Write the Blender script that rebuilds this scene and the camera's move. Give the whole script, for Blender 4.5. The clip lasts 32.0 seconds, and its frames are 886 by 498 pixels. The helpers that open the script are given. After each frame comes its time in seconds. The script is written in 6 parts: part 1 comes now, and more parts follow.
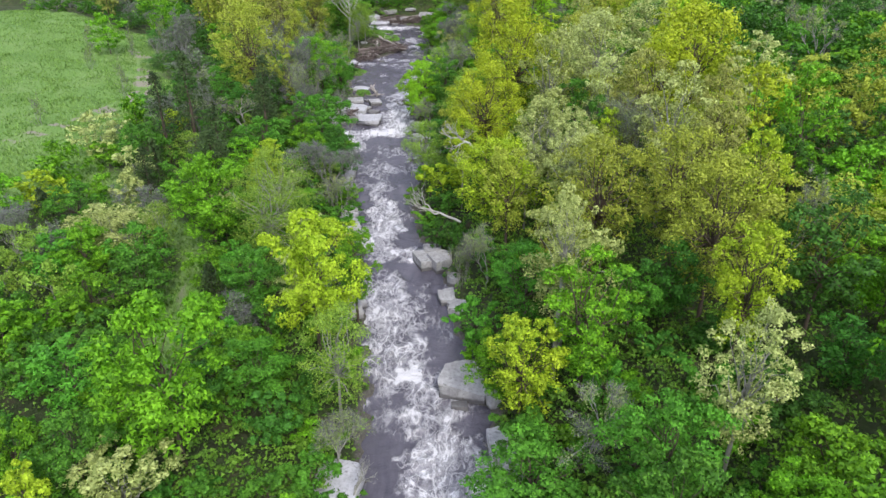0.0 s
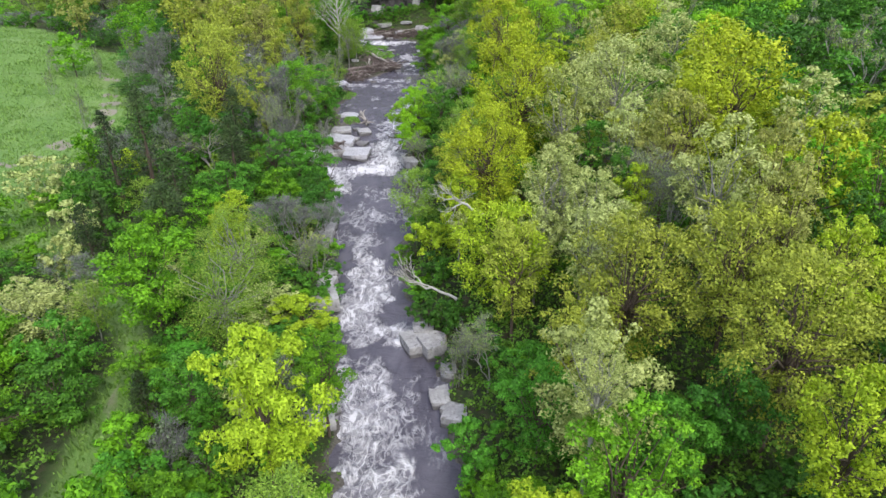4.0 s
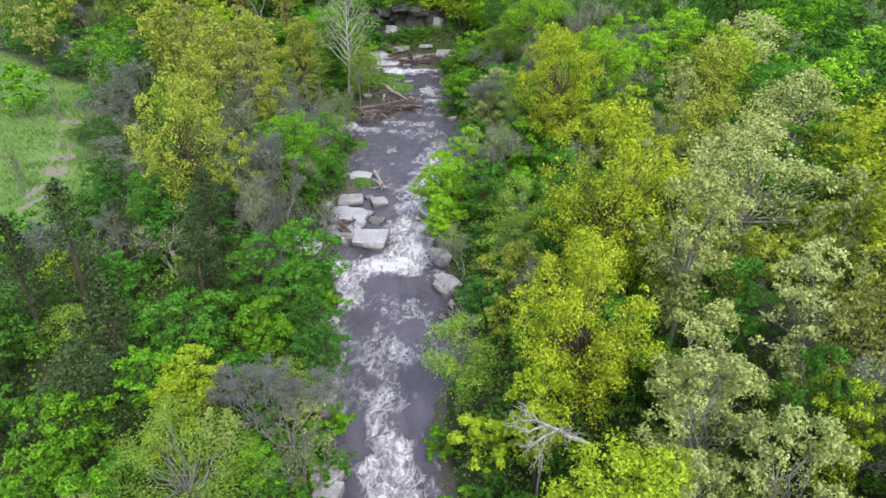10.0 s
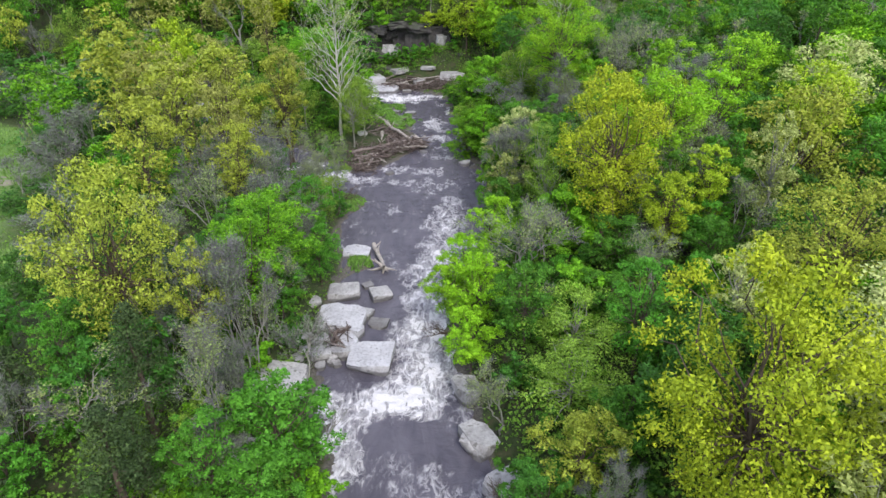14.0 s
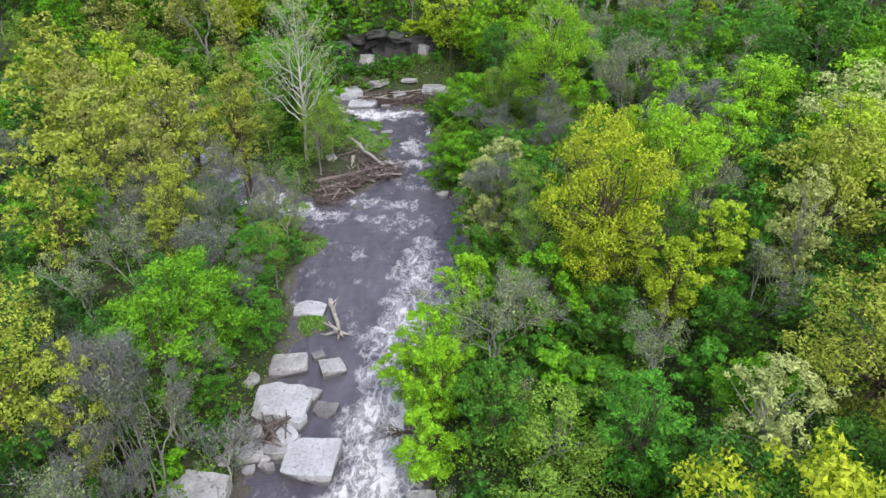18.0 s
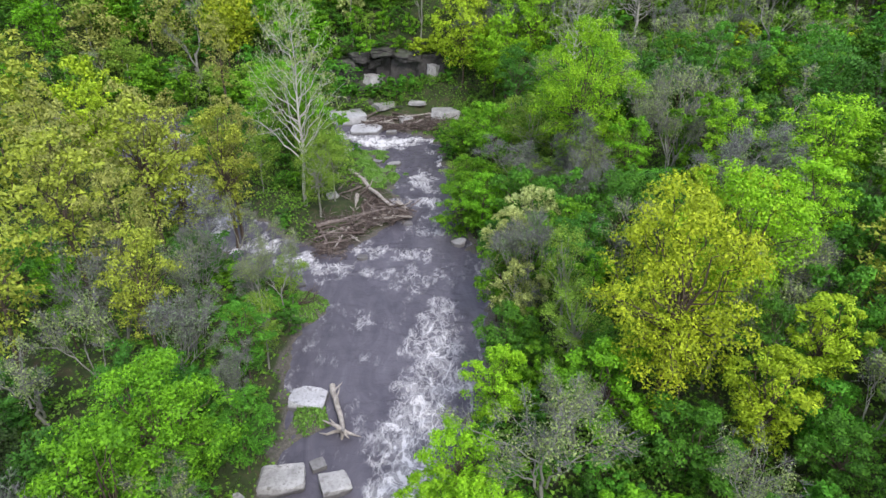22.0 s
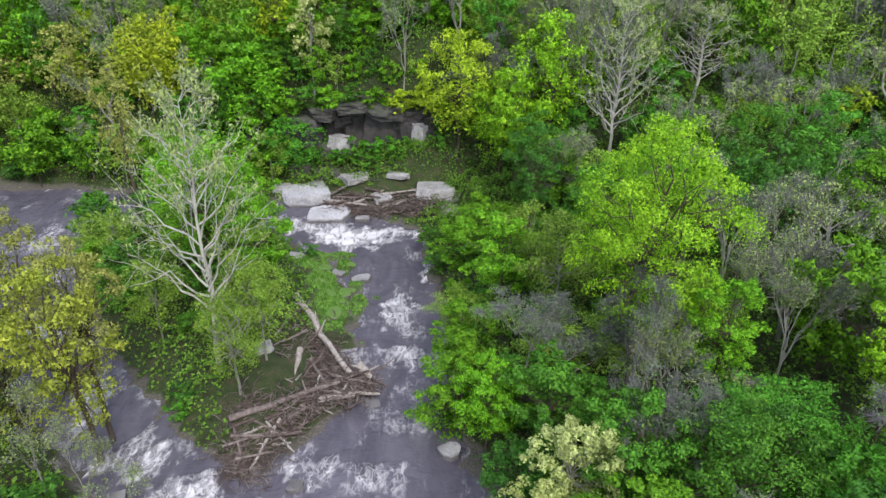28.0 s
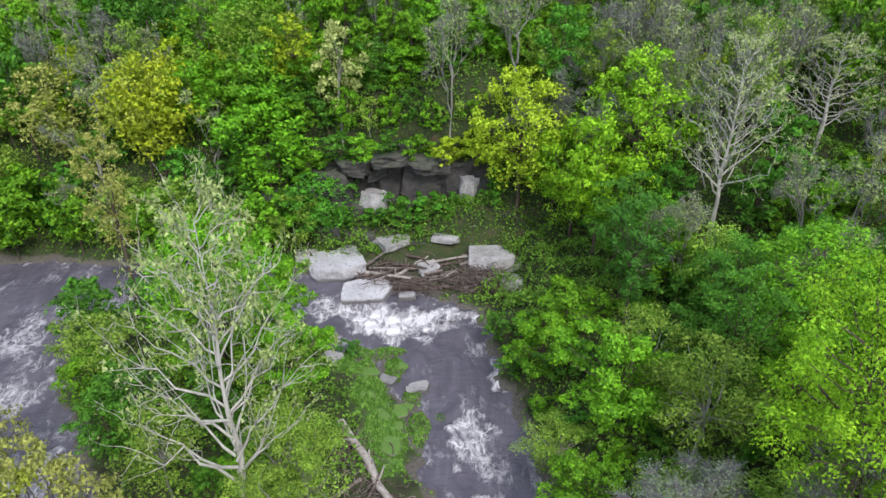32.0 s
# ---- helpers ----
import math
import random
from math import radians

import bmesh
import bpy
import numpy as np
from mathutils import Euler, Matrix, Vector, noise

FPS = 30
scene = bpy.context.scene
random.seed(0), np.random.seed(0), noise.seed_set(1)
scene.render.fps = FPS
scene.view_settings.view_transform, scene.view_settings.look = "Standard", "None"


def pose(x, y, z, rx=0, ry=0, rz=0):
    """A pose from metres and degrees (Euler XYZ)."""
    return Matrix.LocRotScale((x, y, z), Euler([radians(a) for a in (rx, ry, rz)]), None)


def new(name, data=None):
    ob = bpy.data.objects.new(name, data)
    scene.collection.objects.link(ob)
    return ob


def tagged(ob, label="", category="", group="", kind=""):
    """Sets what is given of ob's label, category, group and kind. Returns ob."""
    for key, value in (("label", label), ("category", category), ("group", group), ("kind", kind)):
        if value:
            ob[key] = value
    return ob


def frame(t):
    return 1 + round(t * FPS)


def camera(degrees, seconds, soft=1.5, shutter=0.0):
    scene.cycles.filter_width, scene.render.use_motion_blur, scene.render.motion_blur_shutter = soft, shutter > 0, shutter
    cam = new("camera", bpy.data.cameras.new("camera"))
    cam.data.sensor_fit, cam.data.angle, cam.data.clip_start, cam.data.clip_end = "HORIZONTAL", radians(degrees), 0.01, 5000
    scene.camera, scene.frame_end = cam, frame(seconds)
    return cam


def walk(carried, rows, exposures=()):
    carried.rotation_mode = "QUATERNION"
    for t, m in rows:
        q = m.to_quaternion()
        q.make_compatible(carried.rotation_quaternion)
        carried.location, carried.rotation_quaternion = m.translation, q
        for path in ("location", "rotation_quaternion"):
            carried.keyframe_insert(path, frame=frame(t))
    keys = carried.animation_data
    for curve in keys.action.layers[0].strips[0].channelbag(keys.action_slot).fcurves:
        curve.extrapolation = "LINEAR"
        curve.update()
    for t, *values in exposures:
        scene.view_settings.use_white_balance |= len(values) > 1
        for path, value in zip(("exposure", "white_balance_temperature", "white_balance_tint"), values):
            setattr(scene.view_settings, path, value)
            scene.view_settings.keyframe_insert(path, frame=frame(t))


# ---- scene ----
cam = camera(66.5, 32.0)
METRES, EYE, TILT, LEAN, TURN = 120.0, 31.2, -29.0, 0.0, 0.0
ROWS = [
    (0.0, 0.0, 0.0, 0.0, 0.0, 0.0, -0.0),
    (0.5, 0.0002, 0.0115, 0.0064, 0.03, 0.03, 0.04),
    (1.0, 0.0007, 0.0239, 0.0135, 0.05, 0.04, 0.08),
    (1.5, 0.0016, 0.0368, 0.0206, 0.08, 0.15, 0.12),
    (2.0, 0.0025, 0.049, 0.0277, 0.11, 0.22, 0.16),
    (2.5, 0.0034, 0.0599, 0.0342, 0.12, 0.23, 0.18),
    (3.0, 0.0042, 0.0693, 0.0398, 0.12, 0.21, 0.19),
    (3.5, 0.005, 0.0777, 0.0449, 0.13, 0.21, 0.2),
    (5.5, 0.0064, 0.1138, 0.0658, 0.13, 0.19, 0.09),
    (6.0, 0.0062, 0.1263, 0.0726, 0.12, 0.16, 0.04),
    (6.5, 0.0058, 0.1405, 0.0803, 0.17, 0.11, -0.01),
    (7.0, 0.0047, 0.1561, 0.0888, 0.15, 0.08, 0.01),
    (7.5, 0.0039, 0.1728, 0.0981, 0.21, 0.06, -0.08),
    (8.0, 0.0019, 0.1905, 0.1084, 0.24, -0.03, -0.15),
    (8.5, -0.0021, 0.2079, 0.1183, 0.25, 0.13, -0.5),
    (9.0, -0.0084, 0.2241, 0.1277, 0.32, 0.19, -0.73),
    (9.5, -0.0154, 0.2382, 0.136, 0.4, 0.24, -0.8),
    (10.0, -0.024, 0.2523, 0.144, 0.41, 0.31, -0.88),
    (10.5, -0.0324, 0.2657, 0.1517, 0.4, 0.27, -0.79),
    (11.0, -0.0392, 0.2802, 0.1599, 0.37, 0.14, -0.72),
    (11.5, -0.0443, 0.2963, 0.1687, 0.3, 0.08, -0.59),
    (12.0, -0.0475, 0.3133, 0.1782, 0.28, 0.01, -0.42),
    (12.5, -0.0485, 0.3313, 0.1882, 0.27, -0.03, -0.17),
    (13.0, -0.0475, 0.3495, 0.1983, 0.22, -0.02, -0.04),
    (13.5, -0.0449, 0.3688, 0.2093, 0.2, -0.01, 0.07),
    (14.0, -0.0417, 0.3883, 0.2203, 0.16, 0.11, 0.12),
    (14.5, -0.0388, 0.4063, 0.2306, 0.18, 0.15, 0.05),
    (16.5, -0.03, 0.4413, 0.2512, 0.12, -0.42, 0.18),
    (17.0, -0.0267, 0.4461, 0.2536, 0.03, -0.38, 0.07),
    (17.5, -0.0237, 0.4534, 0.2578, -0.03, -0.37, -0.01),
    (18.0, -0.0212, 0.4626, 0.2633, -0.07, -0.25, -0.12),
    (18.5, -0.0204, 0.4724, 0.269, -0.08, -0.05, -0.28),
    (19.0, -0.0211, 0.4816, 0.2746, -0.05, 0.1, -0.4),
    (19.5, -0.0233, 0.4902, 0.2798, -0.02, 0.19, -0.5),
    (20.0, -0.027, 0.4981, 0.2842, -0.07, 0.29, -0.59),
    (20.5, -0.0307, 0.5056, 0.2882, -0.1, 0.27, -0.6),
    (21.0, -0.0339, 0.5146, 0.2931, -0.19, 0.11, -0.58),
    (21.5, -0.036, 0.5255, 0.299, -0.27, 0.05, -0.57),
    (22.0, -0.0372, 0.5378, 0.3059, -0.33, 0.01, -0.51),
    (22.5, -0.0373, 0.5515, 0.3134, -0.38, 0.02, -0.41),
    (23.0, -0.0365, 0.5667, 0.3217, -0.44, -0.0, -0.34),
    (23.5, -0.0348, 0.5832, 0.3308, -0.47, -0.01, -0.25),
    (24.0, -0.0322, 0.6008, 0.3405, -0.49, -0.01, -0.17),
    (24.5, -0.0289, 0.6197, 0.351, -0.51, -0.0, -0.11),
    (25.0, -0.0252, 0.6394, 0.3621, -0.55, 0.02, -0.04),
    (25.5, -0.0212, 0.6602, 0.3738, -0.56, 0.1, -0.01),
    (27.5, -0.0231, 0.7278, 0.413, -0.79, -0.06, -0.72),
    (28.0, -0.0316, 0.738, 0.4189, -0.82, -0.14, -1.07),
    (28.5, -0.0423, 0.7462, 0.4239, -0.85, -0.2, -1.08),
    (29.0, -0.0521, 0.7552, 0.4286, -0.91, -0.3, -1.01),
    (29.5, -0.0603, 0.7659, 0.4347, -0.96, -0.35, -0.91),
    (30.0, -0.0668, 0.7785, 0.4418, -1.01, -0.35, -0.74),
    (30.5, -0.0718, 0.793, 0.4504, -1.04, -0.34, -0.56),
    (31.0, -0.0753, 0.809, 0.4599, -1.09, -0.25, -0.36),
    (31.5, -0.0771, 0.8254, 0.4694, -1.1, -0.1, -0.15),
    (32.0, -0.0777, 0.8402, 0.4781, -1.12, -0.12, 0.05),
]
walk(cam, [(t, pose(0, 0, EYE, TILT, LEAN, TURN) @ pose(METRES * x, METRES * y, METRES * z, 90 + pitch, roll, yaw)) for t, x, y, z, yaw, pitch, roll in ROWS])

# ---- light ----
SUN_ELEVATION, SUN_TURN = 47.0, 160.0
world = bpy.data.worlds.new("overcast_sky")
scene.world = world
world.use_nodes = True
wn = world.node_tree
sky = wn.nodes.new("ShaderNodeTexSky")
sky.sky_type, sky.sun_disc = "NISHITA", False
sky.sun_elevation, sky.sun_rotation = radians(SUN_ELEVATION), radians(SUN_TURN)
sky.air_density, sky.dust_density, sky.ozone_density = 1.0, 6.0, 1.0
veil = wn.nodes.new("ShaderNodeMix")
veil.data_type = "RGBA"
veil.inputs["Factor"].default_value = 0.75
veil.inputs["B"].default_value = (7.9, 8.4, 10.7, 1)
wn.links.new(sky.outputs["Color"], veil.inputs["A"])
wn.links.new(veil.outputs["Result"], wn.nodes["Background"].inputs["Color"])
wn.nodes["Background"].inputs["Strength"].default_value = 0.138
sun = new("sun", bpy.data.lights.new("sun", "SUN"))
sun.data.energy, sun.data.angle, sun.data.color = 1.95, radians(14), (1.0, 0.96, 0.9)
sa = radians(SUN_TURN)
sun_way = Vector((math.sin(sa) * math.cos(radians(SUN_ELEVATION)), math.cos(sa) * math.cos(radians(SUN_ELEVATION)), math.sin(radians(SUN_ELEVATION))))
sun.matrix_basis = Matrix.Translation((0, 60, 120)) @ sun_way.to_track_quat("Z", "Y").to_matrix().to_4x4()
scene.view_settings.exposure = 0.12


# ---- materials ----
def nodes_of(name):
    m = bpy.data.materials.new(name)
    m.use_nodes = True
    return m, m.node_tree, m.node_tree.nodes["Principled BSDF"]


def noise_node(nt, scale, detail=4.0, rough=0.55, coord="Object", stretch=None, distort=0.0):
    tc = nt.nodes.new("ShaderNodeTexCoord")
    n = nt.nodes.new("ShaderNodeTexNoise")
    n.inputs["Scale"].default_value, n.inputs["Detail"].default_value, n.inputs["Roughness"].default_value = scale, detail, rough
    n.inputs["Distortion"].default_value = distort
    out = tc.outputs[coord]
    if stretch:
        mp = nt.nodes.new("ShaderNodeMapping")
        mp.inputs["Scale"].default_value = stretch
        nt.links.new(out, mp.inputs["Vector"])
        out = mp.outputs["Vector"]
    nt.links.new(out, n.inputs["Vector"])
    return n.outputs["Fac"]


def ramp(nt, fac, *stops):
    r = nt.nodes.new("ShaderNodeValToRGB")
    els = r.color_ramp.elements
    while len(els) < len(stops):
        els.new(0.5)
    for e, (p, c) in zip(els, stops):
        e.position, e.color = p, (*c, 1) if len(c) == 3 else c
    nt.links.new(fac, r.inputs["Fac"])
    return r.outputs["Color"]


def mixed(nt, fac, a, b, blend="MIX"):
    x = nt.nodes.new("ShaderNodeMix")
    x.data_type, x.blend_type = "RGBA", blend
    for key, v in (("Factor", fac), ("A", a), ("B", b)):
        if isinstance(v, (int, float)):
            x.inputs[key].default_value = v
        elif isinstance(v, tuple):
            x.inputs[key].default_value = (*v, 1)
        else:
            nt.links.new(v, x.inputs[key])
    return x.outputs["Result"]


def math_node(nt, op, a, b=0.0, c=0.0):
    x = nt.nodes.new("ShaderNodeMath")
    x.operation = op
    for i, v in enumerate((a, b, c)):
        if isinstance(v, (int, float)):
            x.inputs[i].default_value = v
        else:
            nt.links.new(v, x.inputs[i])
    return x.outputs[0]


def bumped(nt, bsdf, fac, strength, distance):
    b = nt.nodes.new("ShaderNodeBump")
    b.inputs["Strength"].default_value, b.inputs["Distance"].default_value = strength, distance
    nt.links.new(fac, b.inputs["Height"])
    nt.links.new(b.outputs["Normal"], bsdf.inputs["Normal"])


def attribute(nt, name):
    a = nt.nodes.new("ShaderNodeAttribute")
    a.attribute_name = name
    return a.outputs["Fac"]


def leaf_material(name, young, old, spread=0.5, through_light=0.16):
    """Foliage: colour varies from tree to tree, from bough to bough and from leaf to leaf."""
    m, nt, bsdf = nodes_of(name)
    info = nt.nodes.new("ShaderNodeObjectInfo")
    geo = nt.nodes.new("ShaderNodeNewGeometry")
    bough = noise_node(nt, 0.55, 2.0)
    f = math_node(nt, "MULTIPLY_ADD", geo.outputs["Random Per Island"], 0.45, math_node(nt, "MULTIPLY_ADD", bough, 1.1, -0.3))
    f = math_node(nt, "MULTIPLY_ADD", info.outputs["Random"], spread, math_node(nt, "ADD", f, -0.25))
    c = ramp(nt, f, (0.1, old), (0.85, young))
    hsv = nt.nodes.new("ShaderNodeHueSaturation")
    nt.links.new(math_node(nt, "MULTIPLY_ADD", info.outputs["Random"], 0.02, 0.49), hsv.inputs["Hue"])
    nt.links.new(math_node(nt, "MULTIPLY_ADD", geo.outputs["Random Per Island"], 0.6, 0.72), hsv.inputs["Value"])
    nt.links.new(c, hsv.inputs["Color"])
    c = hsv.outputs["Color"]
    nt.links.new(c, bsdf.inputs["Base Color"])
    bsdf.inputs["Roughness"].default_value = 0.6
    bsdf.inputs["Specular IOR Level"].default_value = 0.22
    tr = nt.nodes.new("ShaderNodeBsdfTranslucent")
    nt.links.new(c, tr.inputs["Color"])
    mx = nt.nodes.new("ShaderNodeMixShader")
    mx.inputs["Fac"].default_value = through_light
    nt.links.new(bsdf.outputs["BSDF"], mx.inputs[1])
    nt.links.new(tr.outputs["BSDF"], mx.inputs[2])
    nt.links.new(mx.outputs["Shader"], nt.nodes["Material Output"].inputs["Surface"])
    return m


LEAF = {
    "golden_oak": leaf_material("golden_leaves", (0.49, 0.57, 0.03), (0.28, 0.40, 0.022)),
    "yellow_green_maple": leaf_material("yellow_green_leaves", (0.46, 0.60, 0.035), (0.27, 0.43, 0.02)),
    "bright_maple": leaf_material("bright_green_leaves", (0.215, 0.48, 0.02), (0.08, 0.245, 0.012)),
    "lime_maple": leaf_material("lime_green_leaves", (0.35, 0.62, 0.025), (0.17, 0.42, 0.015)),
    "green_ash": leaf_material("green_leaves", (0.13, 0.36, 0.03), (0.046, 0.165, 0.016)),
    "dark_elm": leaf_material("dark_green_leaves", (0.09, 0.26, 0.03), (0.035, 0.12, 0.015)),
    "pale_poplar": leaf_material("pale_leaves", (0.54, 0.60, 0.22), (0.29, 0.38, 0.10)),
    "olive_oak": leaf_material("olive_leaves", (0.43, 0.49, 0.06), (0.245, 0.325, 0.04)),
    "tan_oak": leaf_material("tan_leaves", (0.41, 0.43, 0.11), (0.24, 0.29, 0.06)),
    "feathery_willow": leaf_material("willow_leaves", (0.31, 0.48, 0.06), (0.15, 0.29, 0.035)),
    "bare_tree": leaf_material("budding_leaves", (0.36, 0.45, 0.16), (0.20, 0.30, 0.09)),
    "pale_sycamore": leaf_material("sycamore_leaves", (0.42, 0.50, 0.20), (0.24, 0.34, 0.10)),
    "grey_thicket": leaf_material("grey_leaves", (0.24, 0.31, 0.18), (0.12, 0.17, 0.09)),
    "cedar": leaf_material("cedar_needles", (0.085, 0.14, 0.04), (0.03, 0.06, 0.022), through_light=0.1),
}
UNDERGROWTH = leaf_material("undergrowth_leaves", (0.19, 0.36, 0.04), (0.07, 0.17, 0.02))
MOSS = leaf_material("bright_moss", (0.24, 0.44, 0.09), (0.12, 0.28, 0.045))
GRASS = leaf_material("grass_blades", (0.23, 0.37, 0.09), (0.12, 0.24, 0.045))


def bark_material(name, light, dark):
    m, nt, bsdf = nodes_of(name)
    n = noise_node(nt, 3.0, 5.0, 0.6, stretch=(1, 1, 0.25))
    nt.links.new(ramp(nt, n, (0.3, dark), (0.7, light)), bsdf.inputs["Base Color"])
    bsdf.inputs["Roughness"].default_value = 0.9
    bumped(nt, bsdf, n, 0.6, 0.03)
    return m


BARK = bark_material("brown_bark", (0.16, 0.12, 0.09), (0.06, 0.045, 0.035))
GREY_BARK = bark_material("grey_bark", (0.36, 0.36, 0.32), (0.2, 0.2, 0.175))
WHITE_BARK = bark_material("pale_bark", (0.62, 0.61, 0.56), (0.34, 0.33, 0.29))
DRIFTWOOD = bark_material("driftwood", (0.31, 0.26, 0.24), (0.085, 0.065, 0.058))
DARK_DRIFTWOOD = bark_material("wet_driftwood", (0.17, 0.13, 0.115), (0.045, 0.032, 0.028))
TWIG = bark_material("fine_twigs", (0.23, 0.23, 0.235), (0.13, 0.128, 0.13))
BLEACHED = bark_material("bleached_log", (0.52, 0.48, 0.44), (0.24, 0.21, 0.19))


def rock_material(name, light, dark, stain, moss=0.0):
    m, nt, bsdf = nodes_of(name)
    big = noise_node(nt, 0.9, 6.0, 0.6)
    fine = noise_node(nt, 5.0, 5.0, 0.6)
    pits = noise_node(nt, 2.1, 3.0, 0.5)
    c = ramp(nt, big, (0.3, dark), (0.62, light))
    c = mixed(nt, ramp(nt, fine, (0.48, (0, 0, 0)), (0.8, (0.8, 0.8, 0.8))), c, stain)
    c = mixed(nt, ramp(nt, pits, (0.63, (0, 0, 0)), (0.69, (0.75, 0.75, 0.75))), c, stain)
    geo = nt.nodes.new("ShaderNodeNewGeometry")
    sep = nt.nodes.new("ShaderNodeSeparateXYZ")
    nt.links.new(geo.outputs["Position"], sep.inputs["Vector"])
    wet = math_node(nt, "ADD", sep.outputs["Z"], math_node(nt, "MULTIPLY", big, -0.4))
    wet_mask = ramp(nt, wet, (0.05, (1, 1, 1)), (0.22, (0, 0, 0)))
    c = mixed(nt, math_node(nt, "MULTIPLY", wet_mask, 0.7), c, (0.05, 0.045, 0.045))
    if moss:
        nz = nt.nodes.new("ShaderNodeSeparateXYZ")
        nt.links.new(geo.outputs["Normal"], nz.inputs["Vector"])
        top = math_node(nt, "MULTIPLY", ramp(nt, math_node(nt, "ADD", nz.outputs["Z"], math_node(nt, "MULTIPLY_ADD", fine, 0.6, -0.3)), (0.35, (0, 0, 0)), (0.6, (1, 1, 1))), moss)
        c = mixed(nt, top, c, mixed(nt, fine, (0.06, 0.14, 0.025), (0.17, 0.3, 0.06)))
    nt.links.new(c, bsdf.inputs["Base Color"])
    bsdf.inputs["Roughness"].default_value = 0.85
    bumped(nt, bsdf, math_node(nt, "MULTIPLY_ADD", fine, 0.4, big), 0.7, 0.12)
    return m


ROCK = rock_material("grey_limestone", (0.52, 0.515, 0.52), (0.27, 0.265, 0.27), (0.17, 0.165, 0.15))
PALE_ROCK = rock_material("pale_limestone", (0.60, 0.60, 0.63), (0.42, 0.42, 0.45), (0.2, 0.2, 0.21))
MOSS_ROCK = rock_material("mossy_stone", (0.30, 0.29, 0.25), (0.14, 0.14, 0.12), (0.1, 0.1, 0.08), moss=1.0)
# ledge rock, its base colour darkened to stand in for the overhang's shade
SHADED_CLIFF_ROCK = rock_material("shaded_ledge_rock", (0.105, 0.098, 0.095), (0.036, 0.034, 0.034), (0.026, 0.025, 0.024), moss=0.12)


def ground_material():
    m, nt, bsdf = nodes_of("forest_floor")
    big = noise_node(nt, 0.12, 5.0, 0.6)
    mid = noise_node(nt, 0.9, 6.0, 0.65)
    fine = noise_node(nt, 7.0, 5.0, 0.7)
    litter = ramp(nt, mid, (0.3, (0.035, 0.03, 0.02)), (0.5, (0.045, 0.075, 0.02)), (0.7, (0.10, 0.08, 0.05)))
    grass = ramp(nt, math_node(nt, "MULTIPLY_ADD", fine, 0.5, math_node(nt, "MULTIPLY", big, 0.6)), (0.3, (0.09, 0.19, 0.035)), (0.55, (0.15, 0.28, 0.06)), (0.75, (0.25, 0.34, 0.13)))
    c = mixed(nt, attribute(nt, "meadow"), litter, grass)
    c = mixed(nt, attribute(nt, "moss"), c, mixed(nt, fine, (0.07, 0.19, 0.03), (0.2, 0.36, 0.08)))
    track = ramp(nt, math_node(nt, "MULTIPLY_ADD", mid, 0.6, math_node(nt, "MULTIPLY_ADD", attribute(nt, "track"), 1.0, -0.3)), (0.35, (0, 0, 0)), (0.6, (1, 1, 1)))
    c = mixed(nt, track, c, mixed(nt, fine, (0.20, 0.19, 0.13), (0.36, 0.33, 0.27)))
    stony = ramp(nt, math_node(nt, "MULTIPLY_ADD", mid, 0.8, math_node(nt, "ADD", attribute(nt, "bank"), -0.55)), (0.25, (0, 0, 0)), (0.5, (1, 1, 1)))
    c = mixed(nt, stony, c, ramp(nt, fine, (0.3, (0.06, 0.055, 0.045)), (0.7, (0.2, 0.185, 0.16))))
    nt.links.new(c, bsdf.inputs["Base Color"])
    bsdf.inputs["Roughness"].default_value = 0.95
    bumped(nt, bsdf, math_node(nt, "ADD", fine, mid), 0.8, 0.15)
    return m


